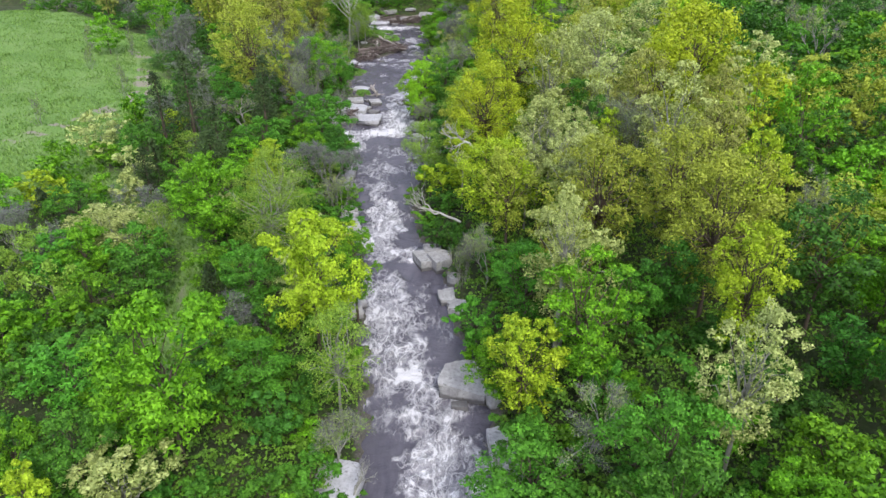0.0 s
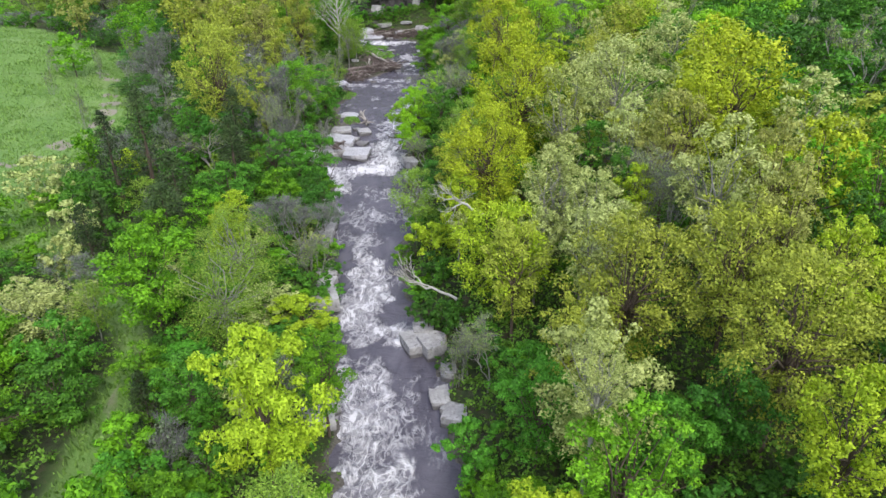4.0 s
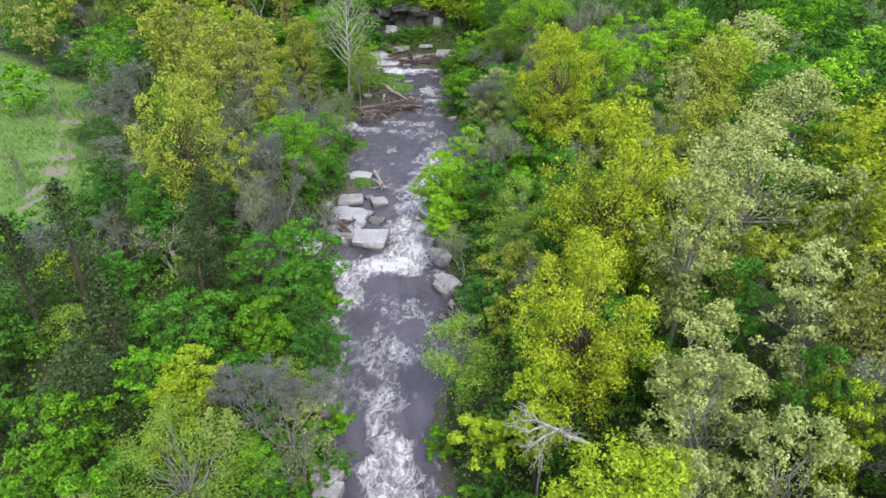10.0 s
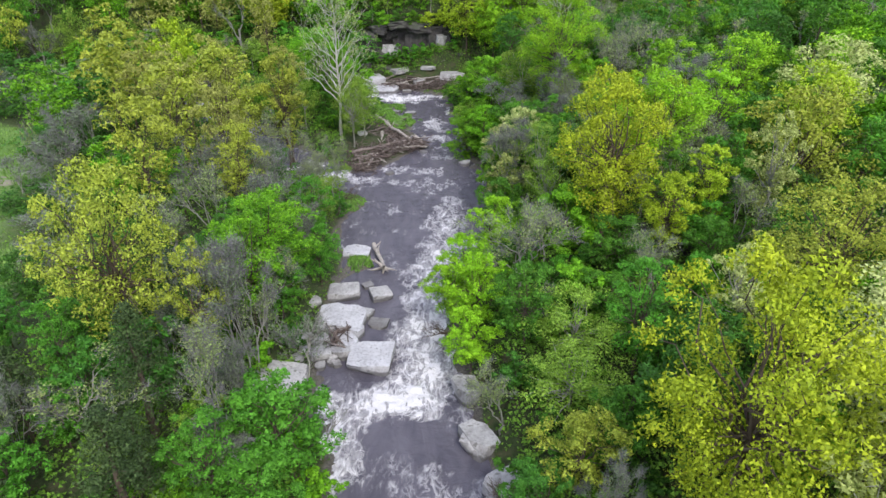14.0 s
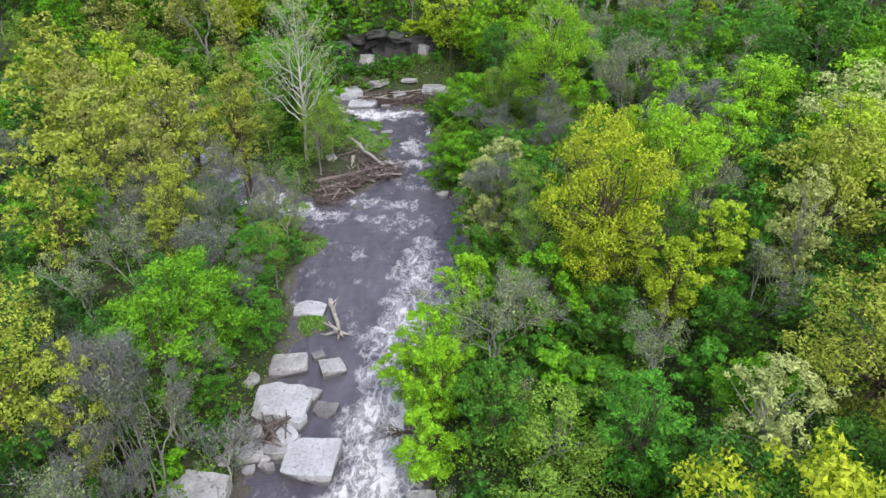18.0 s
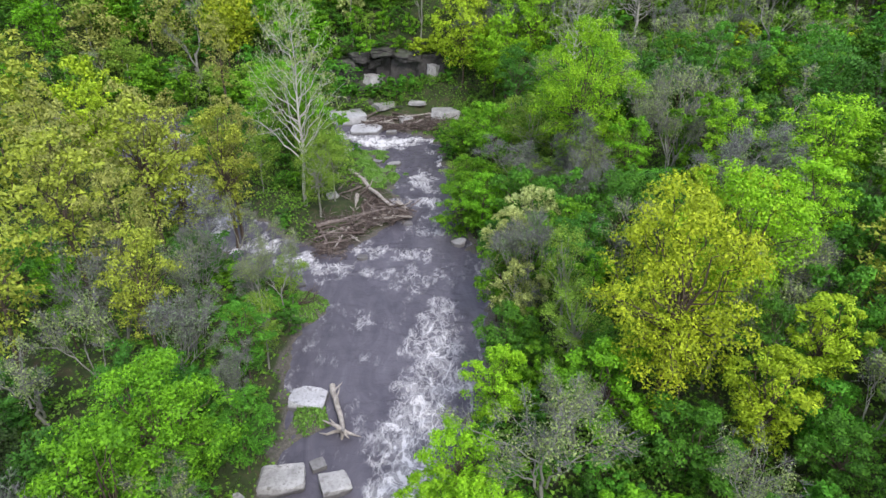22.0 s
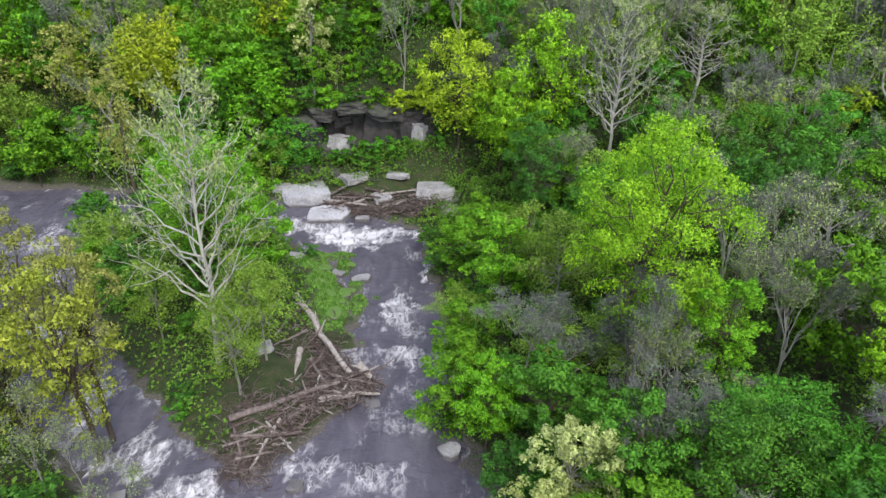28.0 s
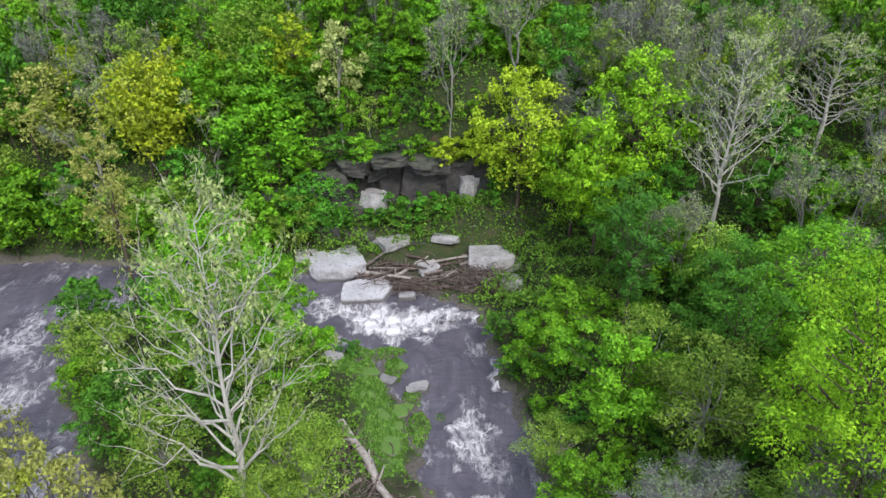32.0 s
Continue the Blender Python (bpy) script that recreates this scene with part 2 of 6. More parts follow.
def water_material():
    m, nt, bsdf = nodes_of("muddy_water")
    where = nt.nodes.new("ShaderNodeTexCoord")

    def flow_noise(scale, stretch, detail, distort, rough=0.6):
        mp = nt.nodes.new("ShaderNodeMapping")
        mp.inputs["Scale"].default_value = stretch
        nt.links.new(where.outputs["Object"], mp.inputs["Vector"])
        n = nt.nodes.new("ShaderNodeTexNoise")
        for key, v in (("Scale", scale), ("Detail", detail), ("Distortion", distort), ("Roughness", rough)):
            n.inputs[key].default_value = v
        nt.links.new(mp.outputs["Vector"], n.inputs["Vector"])
        return n.outputs["Fac"]
    foam = attribute(nt, "foam")

    def threads(scale, stretch, thin, distort):
        n = flow_noise(scale, stretch, 4.0, distort, 0.55)
        line = math_node(nt, "SUBTRACT", 1.0, math_node(nt, "MULTIPLY", math_node(nt, "ABSOLUTE", math_node(nt, "SUBTRACT", n, 0.5)), thin))
        return math_node(nt, "POWER", math_node(nt, "MAXIMUM", line, 0.0), 1.6)
    patch = flow_noise(0.5, (1.0, 0.5, 1), 4.0, 0.8, 0.55)
    spray = flow_noise(5.0, (1.0, 0.6, 1), 5.0, 0.6, 0.7)
    streak = flow_noise(1.2, (1.2, 0.5, 1), 5.0, 0.9, 0.58)
    dense = math_node(nt, "MULTIPLY_ADD", math_node(nt, "MULTIPLY_ADD", patch, 1.6, -0.8), math_node(nt, "MULTIPLY_ADD", foam, 0.7, 0.2), foam)
    dense = math_node(nt, "MULTIPLY_ADD", math_node(nt, "MULTIPLY_ADD", streak, 1.5, -0.75), math_node(nt, "MULTIPLY_ADD", foam, 0.6, 0.25), dense)
    dense = math_node(nt, "MULTIPLY_ADD", spray, 0.12, math_node(nt, "ADD", dense, -0.06))
    milk = ramp(nt, dense, (0.45, (0, 0, 0)), (0.72, (0.15, 0.15, 0.15)), (0.98, (0.45, 0.45, 0.45)), (1.3, (0.95, 0.95, 0.95)))
    where_threads = ramp(nt, dense, (0.2, (0, 0, 0)), (0.42, (0.5, 0.5, 0.5)), (0.75, (1, 1, 1)))
    net = math_node(nt, "MAXIMUM", threads(0.7, (1.1, 0.6, 1), 12.0, 0.8), math_node(nt, "MULTIPLY", threads(1.6, (1.1, 0.7, 1), 10.0, 0.8), 0.7))
    net = math_node(nt, "MULTIPLY", math_node(nt, "MULTIPLY", net, where_threads), math_node(nt, "MULTIPLY_ADD", streak, 1.3, 0.35))
    mask = math_node(nt, "MINIMUM", math_node(nt, "MAXIMUM", milk, net), 1.0)
    mud = ramp(nt, flow_noise(0.5, (1, 0.35, 1), 6.0, 1.0), (0.3, (0.08, 0.075, 0.098)), (0.7, (0.155, 0.147, 0.18)))
    c = mixed(nt, mask, mud, (0.84, 0.83, 0.86))
    nt.links.new(c, bsdf.inputs["Base Color"])
    nt.links.new(math_node(nt, "MULTIPLY_ADD", mask, 0.5, 0.2), bsdf.inputs["Roughness"])
    bsdf.inputs["IOR"].default_value = 1.33
    ripple = math_node(nt, "ADD", flow_noise(1.1, (0.8, 1.2, 1), 5.0, 1.0), math_node(nt, "MULTIPLY", flow_noise(3.0, (1.0, 0.8, 1), 3.0, 0.8), 0.25))
    h = math_node(nt, "MULTIPLY_ADD", ripple, math_node(nt, "MULTIPLY_ADD", foam, 1.1, 0.5), math_node(nt, "MULTIPLY", mask, 0.35))
    bumped(nt, bsdf, h, 0.9, 0.22)
    return m


# ---- helpers for meshes ----
def mesh_from(name, verts, faces, smooth=False, mats=(), soft=None):
    """A mesh from arrays; faces is an n x 3 or n x 4 array."""
    me = bpy.data.meshes.new(name)
    faces = np.asarray(faces, dtype=np.int32)
    n, k = faces.shape
    me.vertices.add(len(verts))
    me.vertices.foreach_set("co", np.asarray(verts, dtype=np.float32).ravel())
    me.loops.add(n * k)
    me.loops.foreach_set("vertex_index", faces.ravel())
    me.polygons.add(n)
    me.polygons.foreach_set("loop_start", np.arange(0, n * k, k, dtype=np.int32))
    me.polygons.foreach_set("use_smooth", np.full(n, smooth))
    me.update(calc_edges=True)
    if soft is not None:
        me.normals_split_custom_set_from_vertices(soft.tolist())
    for m in mats:
        me.materials.append(m)
    return me


def part(name, me, parent, label=""):
    ob = new(name, me)
    ob.parent = parent
    if label:
        ob["label"] = label
    return ob


class Pile:
    """Gathers vertices and quads of many small pieces."""

    def __init__(self):
        self.v, self.f, self.n = [], [], 0

    def add(self, v, f):
        self.v.append(np.asarray(v, float))
        self.f.append(np.asarray(f, int) + self.n)
        self.n += len(v)

    def mesh(self, name, smooth=True, mats=()):
        return mesh_from(name, np.concatenate(self.v), np.concatenate(self.f), smooth, mats)


def tube(pile, pts, radii, sides=6, cap=False):
    """A tapered round stem along a line of points."""
    pts = np.asarray(pts, float)
    n = len(pts)
    way = np.gradient(pts, axis=0)
    way /= np.linalg.norm(way, axis=1)[:, None] + 1e-9
    ref = np.where(np.abs(way[:, 2:3]) > 0.9, np.array([[1.0, 0, 0]]), np.array([[0, 0, 1.0]]))
    a = np.cross(way, ref)
    a /= np.linalg.norm(a, axis=1)[:, None] + 1e-9
    b = np.cross(way, a)
    ang = np.arange(sides) * 2 * math.pi / sides
    ring = a[:, None, :] * np.cos(ang)[None, :, None] + b[:, None, :] * np.sin(ang)[None, :, None]
    v = (pts[:, None, :] + ring * np.asarray(radii, float)[:, None, None]).reshape(-1, 3)
    i, j = np.meshgrid(np.arange(n - 1), np.arange(sides), indexing="ij")
    k = (j + 1) % sides
    f = np.stack([i * sides + j, i * sides + k, (i + 1) * sides + k, (i + 1) * sides + j], -1).reshape(-1, 4)
    if cap and sides >= 6:
        ends = []
        for s in (0, (n - 1) * sides):
            ends += [[s + q for q in (0, 1, 2, 3)], [s + q for q in (0, 3, 4, 5)]]
        f = np.concatenate([f, np.array(ends)])
    pile.add(v, f)


def bent(a, b, rng, wobble=0.12, n=5):
    """Points from a to b along a crooked line."""
    a, b = np.asarray(a, float), np.asarray(b, float)
    t = np.linspace(0, 1, n)[:, None]
    p = a + (b - a) * t
    p[1:-1] += rng.normal(0, wobble * np.linalg.norm(b - a) / 3, (n - 2, 3))
    return p


def smoothstep(a, b, x):
    t = np.clip((np.asarray(x, float) - a) / (b - a), 0, 1)
    return t * t * (3 - 2 * t)


WAVES = {}


def grain(x, y, scale, seed=0):
    """Smooth waves that never line up, for uneven ground and water; about -1 to 1."""
    if (scale, seed) not in WAVES:
        rng = np.random.RandomState(seed)
        rows = []
        for q in range(7):
            a, p = rng.uniform(0, 6.283, 2)
            k = rng.uniform(0.6, 1.7) / scale * 6.283
            rows.append((k * math.cos(a), k * math.sin(a), p))
        WAVES[scale, seed] = rows
    out = 0.0
    for kx, ky, p in WAVES[scale, seed]:
        out = out + np.sin(kx * x + ky * y + p)
    return out / 3.5


# ---- the river's course: middle x, y and half width ----
MAIN = [(-0.3, -60, 3.8), (-0.5, 10, 3.8), (-1.0, 28, 3.8), (-1.0, 36, 3.8), (-2.5, 42, 3.4), (-3.2, 50, 3.5), (-5.0, 57, 3.0), (-5.9, 62, 2.9),
        (-7.0, 69, 3.0), (-6.2, 77, 4.9), (-7.5, 85, 4.5), (-9.0, 91, 5.0), (-9.5, 100, 4.7), (-8.5, 107, 5.5), (-8.2, 114, 7.2)]
UPPER = [(-8.2, 114, 7.2), (-7.9, 121, 7.4), (-7.4, 128, 7.1), (-6.0, 134, 4.4), (-5.3, 140, 2.9), (-6.2, 147, 3.5), (-7.5, 153, 3.4), (-10, 160, 5.2),
         (-16, 164.6, 4.2), (-28, 166.6, 3.4), (-45, 167.6, 4.0), (-75, 166, 5.0), (-140, 150, 7.0)]
SIDE = [(-45, 167, 5.0), (-40, 153, 3.6), (-31, 141, 3.0), (-21, 131, 2.7), (-14, 127, 3.0)]


def course(x, y, line):
    """Distance to the bank (below 0: in the water), way across and way along for a line of the river."""
    best, across, along, s = np.full(x.shape, 1e9), np.zeros(x.shape), np.zeros(x.shape), 0.0
    for (ax, ay, aw), (bx, by, bw) in zip(line, line[1:]):
        lx, ly = bx - ax, by - ay
        ln = math.hypot(lx, ly)
        t = np.clip(((x - ax) * lx + (y - ay) * ly) / ln**2, 0, 1)
        qx, qy = x - ax - t * lx, y - ay - t * ly
        d = np.hypot(qx, qy) - (aw + (bw - aw) * t)
        side = (qx * ly - qy * lx) / ln
        near = d < best
        best = np.where(near, d, best)
        across, along = np.where(near, side, across), np.where(near, s + t * ln, along)
        s += ln
    return best, across, along


def river(x, y):
    x, y = np.asarray(x, float), np.asarray(y, float)
    a = [course(x, y, line) for line in (MAIN, UPPER, SIDE)]
    d = np.minimum(np.minimum(a[0][0], a[1][0]), a[2][0])
    which = np.argmin([q[0] for q in a], axis=0)
    across = np.choose(which, [q[1] for q in a])
    along = np.choose(which, [q[2] + 200 * i for i, q in enumerate(a)])
    return d + 0.45 * grain(x, y, 3.1, 5) + 0.25 * grain(x, y, 1.3, 6), across, along


def middle(y):
    pts = MAIN + UPPER[1:8]
    return np.interp(y, [p[1] for p in pts], [p[0] for p in pts])


def meadow_at(x, y):
    """1 on the open grass, 0 in the woods."""
    x, y = np.asarray(x, float), np.asarray(y, float)
    wob = 3 * grain(x, y, 17, 9)
    edge = np.interp(y, [40, 60, 75, 90, 107, 120, 132, 150, 170], [-24, -34, -39, -38, -42, -49, -52, -80, -130])
    big = smoothstep(0, 4, edge - x + wob) * smoothstep(58, 66, y + wob) * smoothstep(158, 150, y + 0.2 * (x + 90) + wob)
    px = np.interp(y, [30, 42, 51, 56, 66], [-19, -20.3, -21.6, -24.5, -36])
    glade = smoothstep(2.6, 1.2, np.abs(x - px) + 0.3 * wob) * smoothstep(30, 36, y) * smoothstep(72, 66, y)
    return np.maximum(big, glade)


def track_at(x, y):
    x, y = np.asarray(x, float), np.asarray(y, float)
    cx = np.interp(y, [60, 90, 100, 112, 121, 128], [-62, -47, -45, -49.5, -53, -60])
    ruts = np.exp(-((np.abs(x - cx) - 0.8) / 0.35) ** 2) * smoothstep(60, 90, y) * smoothstep(130, 122, y)
    px = np.interp(y, [30, 42, 51, 56], [-19, -20.3, -21.6, -24.5])
    foot = np.exp(-((x - px) / 0.55) ** 2) * smoothstep(34, 42, y) * smoothstep(57, 53, y) * (0.35 + 0.25 * grain(x, y, 5.0, 61))
    return np.maximum(ruts, foot)


# low green spits of stone and moss in the stream: x, y, half width, half length, height
SPITS = [(-12.2, 148.2, 1.5, 3.6, 0.5), (-13.6, 152.6, 1.3, 2.6, 0.5), (-10.1, 149.6, 0.8, 1.7, 0.3), (-10.6, 152.6, 0.7, 1.2, 0.28), (-12.0, 155.8, 0.8, 1.5, 0.3), (-14.9, 156.5, 1.6, 2.0, 0.5), (-8.6, 150.6, 0.35, 0.4, 0.2),
         (-13.0, 108.3, 1.3, 1.5, 0.45), (-15.4, 121.5, 1.6, 2.2, 0.45), (-12.6, 157.8, 1.3, 0.7, 0.22)]


POOLS = [(-11.6, 140.2, 1.5), (-10.6, 142.2, 1.5), (-12.2, 143.0, 0.9), (-9.4, 141.4, 1.4)]


def spits(x, y):
    x, y = np.asarray(x, float), np.asarray(y, float)
    top = np.full(np.broadcast(x, y).shape, -2.0)
    wob = 1 + 0.22 * grain(x, y, 1.7, 51) + 0.15 * grain(x, y, 0.8, 52)
    for sx, sy, rx, ry, hh in SPITS:
        q = (((x - sx) / rx) ** 2 + ((y - sy) / ry) ** 2) * wob
        top = np.maximum(top, hh * (1.25 - 1.25 * q))
    return np.minimum(top, 0.45 + 0.08 * grain(x, y, 1.1, 53))


def height(x, y):
    """The ground's height above the water."""
    x, y = np.asarray(x, float), np.asarray(y, float)
    d, _, _ = river(x, y)
    right = smoothstep(-2, 4, x - middle(y))
    land = smoothstep(0, 3.5, d)
    rise_r = 2.0 * land + 0.15 * np.clip(d, 0, 45)
    rise_l = 1.3 * land + 0.035 * np.clip(d, 0, 60) + 5.0 * np.exp(-((x + 88) / 28) ** 2 - ((y - 138) / 30) ** 2)
    h = rise_l * (1 - right) + rise_r * right
    island = smoothstep(128, 132, y) * smoothstep(161, 157, y) * smoothstep(-44, -36, x) * smoothstep(-7, -11, x)
    h = h * (1 - island) + island * 0.9 * land
    back = y - np.interp(x, [-80, -50, -25, -10, 2, 14, 40], [178, 178, 174, 172, 171, 160, 158])
    ledge = smoothstep(-25, -22, x) * smoothstep(-1, -4, x)
    back = back - 3.8 * ledge
    hill = 1.4 * ledge * smoothstep(-4.5, -2, back) + (6.0 + 1.6 * ledge + 3.0 * smoothstep(-26, -20, x) * smoothstep(4, -1, x)) * smoothstep(0, 6.5 - 4.2 * ledge, back) + 0.22 * np.clip(back, 0, 90) + 0.1 * np.clip(back - 90, 0, 500)
    h = h + hill * smoothstep(0.0, 3.0, d)
    h = h + 0.25 * grain(x, y, 6.0, 2) * land
    beach = smoothstep(-17.5, -16, x) * smoothstep(0.5, -1.5, x) * smoothstep(160, 164, y) * smoothstep(172.2, 171, y)
    h = np.where(beach > 0, h * (1 - beach) + beach * np.minimum(h, 0.2 + 0.16 * np.clip(y - 166, 0, 8)), h)
    h = np.where(d < 0, np.maximum(-0.9, d * 0.8), h)
    for px, py, pr in POOLS:
        h = np.where((x - px) ** 2 + (y - py) ** 2 < pr * pr, np.minimum(h, -0.35), h)
    return np.maximum(h, spits(x, y))


def ground_z(x, y):
    return float(height(np.array([x]), np.array([y]))[0])


# ---- ground: one sheet to the horizon ----
def build_ground():
    xs = np.concatenate([np.linspace(-2600, -130, 14)[:-1], np.arange(-130, -45, 1.5), np.arange(-45, 12, 0.6), np.arange(12, 100, 1.5), np.linspace(100, 2600, 14)])
    ys = np.concatenate([np.linspace(-2600, -20, 12)[:-1], np.arange(-20, 20, 2.0), np.arange(20, 180, 0.7), np.arange(180, 260, 2.0), np.linspace(260, 2800, 14)])
    gx, gy = np.meshgrid(xs, ys)
    z = height(gx, gy)
    v = np.stack([gx, gy, z], -1).reshape(-1, 3)
    r, c = gx.shape
    i, j = np.meshgrid(np.arange(r - 1), np.arange(c - 1), indexing="ij")
    f = np.stack([i * c + j, i * c + j + 1, (i + 1) * c + j + 1, (i + 1) * c + j], -1).reshape(-1, 4)
    me = mesh_from("ground", v, f, True, [ground_material()])
    d, _, _ = river(gx, gy)
    for key, val in (("meadow", meadow_at(gx, gy)), ("moss", smoothstep(0.0, 0.12, spits(gx, gy))), ("track", track_at(gx, gy)), ("bank", smoothstep(1.6, 0.1, d))):
        me.attributes.new(key, "FLOAT", "POINT").data.foreach_set("value", val.astype(np.float32).ravel())
    return tagged(new("ground", me), "uneven woodland floor with leaf litter, grassy meadow and stony banks", "ground", kind="structure")


build_ground()

# ---- water: places of white water as x, y, half length across and along, strength ----
RAPIDS = [(0.3, 25, 2.6, 4.5, 0.75), (-0.8, 31.5, 1.8, 3.4, 0.9), (1.4, 29, 1.3, 3, 0.75), (-2.6, 37.6, 2.3, 1.7, 0.95), (-0.6, 35.2, 2.6, 1.2, 0.6), (-4.0, 41, 2.2, 2.2, 0.85),
          (-4.8, 45.5, 2.0, 3.0, 0.8), (-5.4, 49.5, 2.0, 2.6, 0.72), (-3.0, 46, 2.0, 3.0, 0.5), (-3.9, 55.3, 2.4, 1.2, 0.98), (-6.2, 57.4, 1.8, 2.6, 0.85), (-6.0, 61.5, 1.7, 3.6, 0.92), (-6.8, 66, 1.4, 3.4, 0.82),
          (-7.2, 70.5, 1.2, 2.6, 0.55), (-7.4, 76, 2.6, 3.0, 0.42), (-2.3, 79.6, 2.0, 0.8, 0.8), (-5.6, 81.5, 1.6, 1.4, 0.5), (-12.0, 84.0, 1.5, 2.6, 0.9), (-12.0, 88.0, 2.2, 2.0, 1.0), (-7.5, 89.4, 3.6, 1.6, 1.0),
          (-6.3, 93, 2.4, 2.6, 1.0), (-6.5, 97.5, 2.2, 3.6, 0.98), (-6.6, 103, 2.0, 3.0, 0.92), (-6.0, 108, 2.2, 3.0, 0.85), (-4.6, 112.5, 2.4, 3.0, 0.8), (-4.8, 117, 2.4, 2.4, 0.6), (-4.4, 121, 1.6, 2.0, 0.5),
          (-7.6, 127, 4.5, 1.6, 0.4), (-10.2, 131.5, 2.2, 0.8, 0.62), (-6.8, 131.0, 2.0, 1.2, 0.5), (-5.2, 138.5, 2.0, 1.4, 0.3), (-5.6, 142.6, 2.2, 1.3, 0.6), (-6.6, 148.6, 1.0, 3.0, 0.78),
          (-3.6, 155.2, 1.4, 1.6, 0.8), (-11.5, 160.2, 2.6, 1.4, 0.85), (-9.5, 162.8, 5.2, 1.4, 1.0), (-13.5, 161.9, 3.2, 1.3, 0.98), (-16.5, 164.0, 3.6, 1.8, 0.8), (-22, 165, 3, 2, 0.5),
          (-22, 132.5, 1.7, 1.7, 0.85), (-18, 129.8, 1.8, 1.2, 0.85), (-27, 137, 1.4, 2.2, 0.7), (-34, 145, 2, 2.4, 0.75), (-39, 153, 2, 2.4, 0.6), (-38, 164, 3, 1.6, 0.55), (-15, 128.2, 2.2, 1.0, 0.8), (-42, 160, 2, 3, 0.5)]


def build_water():
    s = 0.22
    gx, gy = np.meshgrid(np.arange(-60, 8, s), np.arange(8, 178, s))
    d, across, along = river(gx, gy)
    keep = d < 1.2
    for px, py, pr in POOLS:
        keep |= (gx - px) ** 2 + (gy - py) ** 2 < (pr + 0.7) ** 2
    foam = 0.14 + 0.12 * grain(gx, gy, 6.0, 11)
    wx, wy = gx + 0.7 * grain(gx, gy, 3.0, 31) + 0.35 * grain(gx, gy, 1.2, 32), gy + 0.9 * grain(gx, gy, 3.2, 33) + 0.4 * grain(gx, gy, 1.3, 34)
    for x, y, rx, ry, st in RAPIDS:
        q = ((wx - x) / rx) ** 2 + ((wy - y) / ry) ** 2
        foam = np.maximum(foam, foam + (st - foam) * (1 - smoothstep(0.0, 1.9, q)))
    foam = foam + 0.10 * smoothstep(-0.9, -0.1, d)
    z = 0.03 * grain(gx, gy, 1.6, 21) * (0.5 + foam) + 0.10 * foam * grain(gx, gy, 1.1, 22) + 0.05 * foam * grain(gx, gy, 0.6, 23)
    c = gx.shape[1]
    cell = keep[:-1, :-1] & keep[1:, :-1] & keep[:-1, 1:] & keep[1:, 1:]
    i, j = np.nonzero(cell)
    f = np.stack([i * c + j, i * c + j + 1, (i + 1) * c + j + 1, (i + 1) * c + j], -1)
    used, inv = np.unique(f, return_inverse=True)
    f = inv.reshape(-1, 4)
    pick = lambda a: a.ravel()[used]
    v = np.stack([pick(gx), pick(gy), pick(z)], -1)
    me = mesh_from("river", v, f, True, [water_material()])
    me.attributes.new("foam", "FLOAT", "POINT").data.foreach_set("value", pick(foam).astype(np.float32))
    return tagged(new("river", me), "muddy grey river with white rapids between rocky banks", "river", kind="structure")


build_water()


# ---- rocks ----
def rock_mesh(name, sx, sy, sz, seed, mat, sharp=0.5, cuts=11, rough=1.0):
    """A weathered block: a rounded box with flat chipped faces and uneven skin."""
    rng = np.random.RandomState(seed)
    g = np.linspace(-1, 1, cuts + 1)
    a, b = np.meshgrid(g, g, indexing="ij")
    one = np.ones_like(a)
    vs, fs, n = [], [], 0
    for ax in range(3):
        for sg in (-1, 1):
            p = [None] * 3
            p[ax], p[(ax + 1) % 3], p[(ax + 2) % 3] = sg * one, a, b * sg
            vs.append(np.stack(p, -1).reshape(-1, 3))
            i, j = np.meshgrid(np.arange(cuts), np.arange(cuts), indexing="ij")
            w = cuts + 1
            fs.append(np.stack([i * w + j, (i + 1) * w + j, (i + 1) * w + j + 1, i * w + j + 1], -1).reshape(-1, 4) + n)
            n += w * w
    v, f = np.concatenate(vs), np.concatenate(fs)
    key = np.round(v * 1000).astype(int)
    _, first, inv = np.unique(key, axis=0, return_index=True, return_inverse=True)
    v, f = v[first], inv.ravel()[f]
    ball = v / np.linalg.norm(v, axis=1)[:, None]
    v = v * sharp + ball * (1 - sharp) * 1.15
    for q in range(8 if sharp < 0.9 else 6):
        nrm = rng.normal(0, 1, 3)
        nrm[2] *= 0.5 if sharp < 0.8 else 0.3
        nrm /= np.linalg.norm(nrm)
        over = np.clip(v @ nrm - rng.uniform(0.68, 0.98) * (1.0 + 0.25 * sharp) - (0.0 if sharp < 0.8 else 0.12 * q / 7), 0, None)
        v = v - over[:, None] * nrm * 0.97
    lid = np.array([*rng.normal(0, 0.09, 2), 1.0])
    over = np.clip(v @ lid - (0.62 if sharp > 0.7 else 0.8), 0, None)
    v[:, 2] -= over * 0.93
    for k, amp in ((1.2, 0.05), (3.1, 0.03), (7.0, 0.016)):
        off = rng.uniform(0, 50, 3)
        v = v + ball * np.array([noise.noise(Vector(q * k + off)) for q in v])[:, None] * amp * rough
    v = v * np.array([sx / 2, sy / 2, sz / 2])
    me = mesh_from(name, v, f, True, [mat])
    me.set_sharp_from_angle(angle=radians(22))
    return me


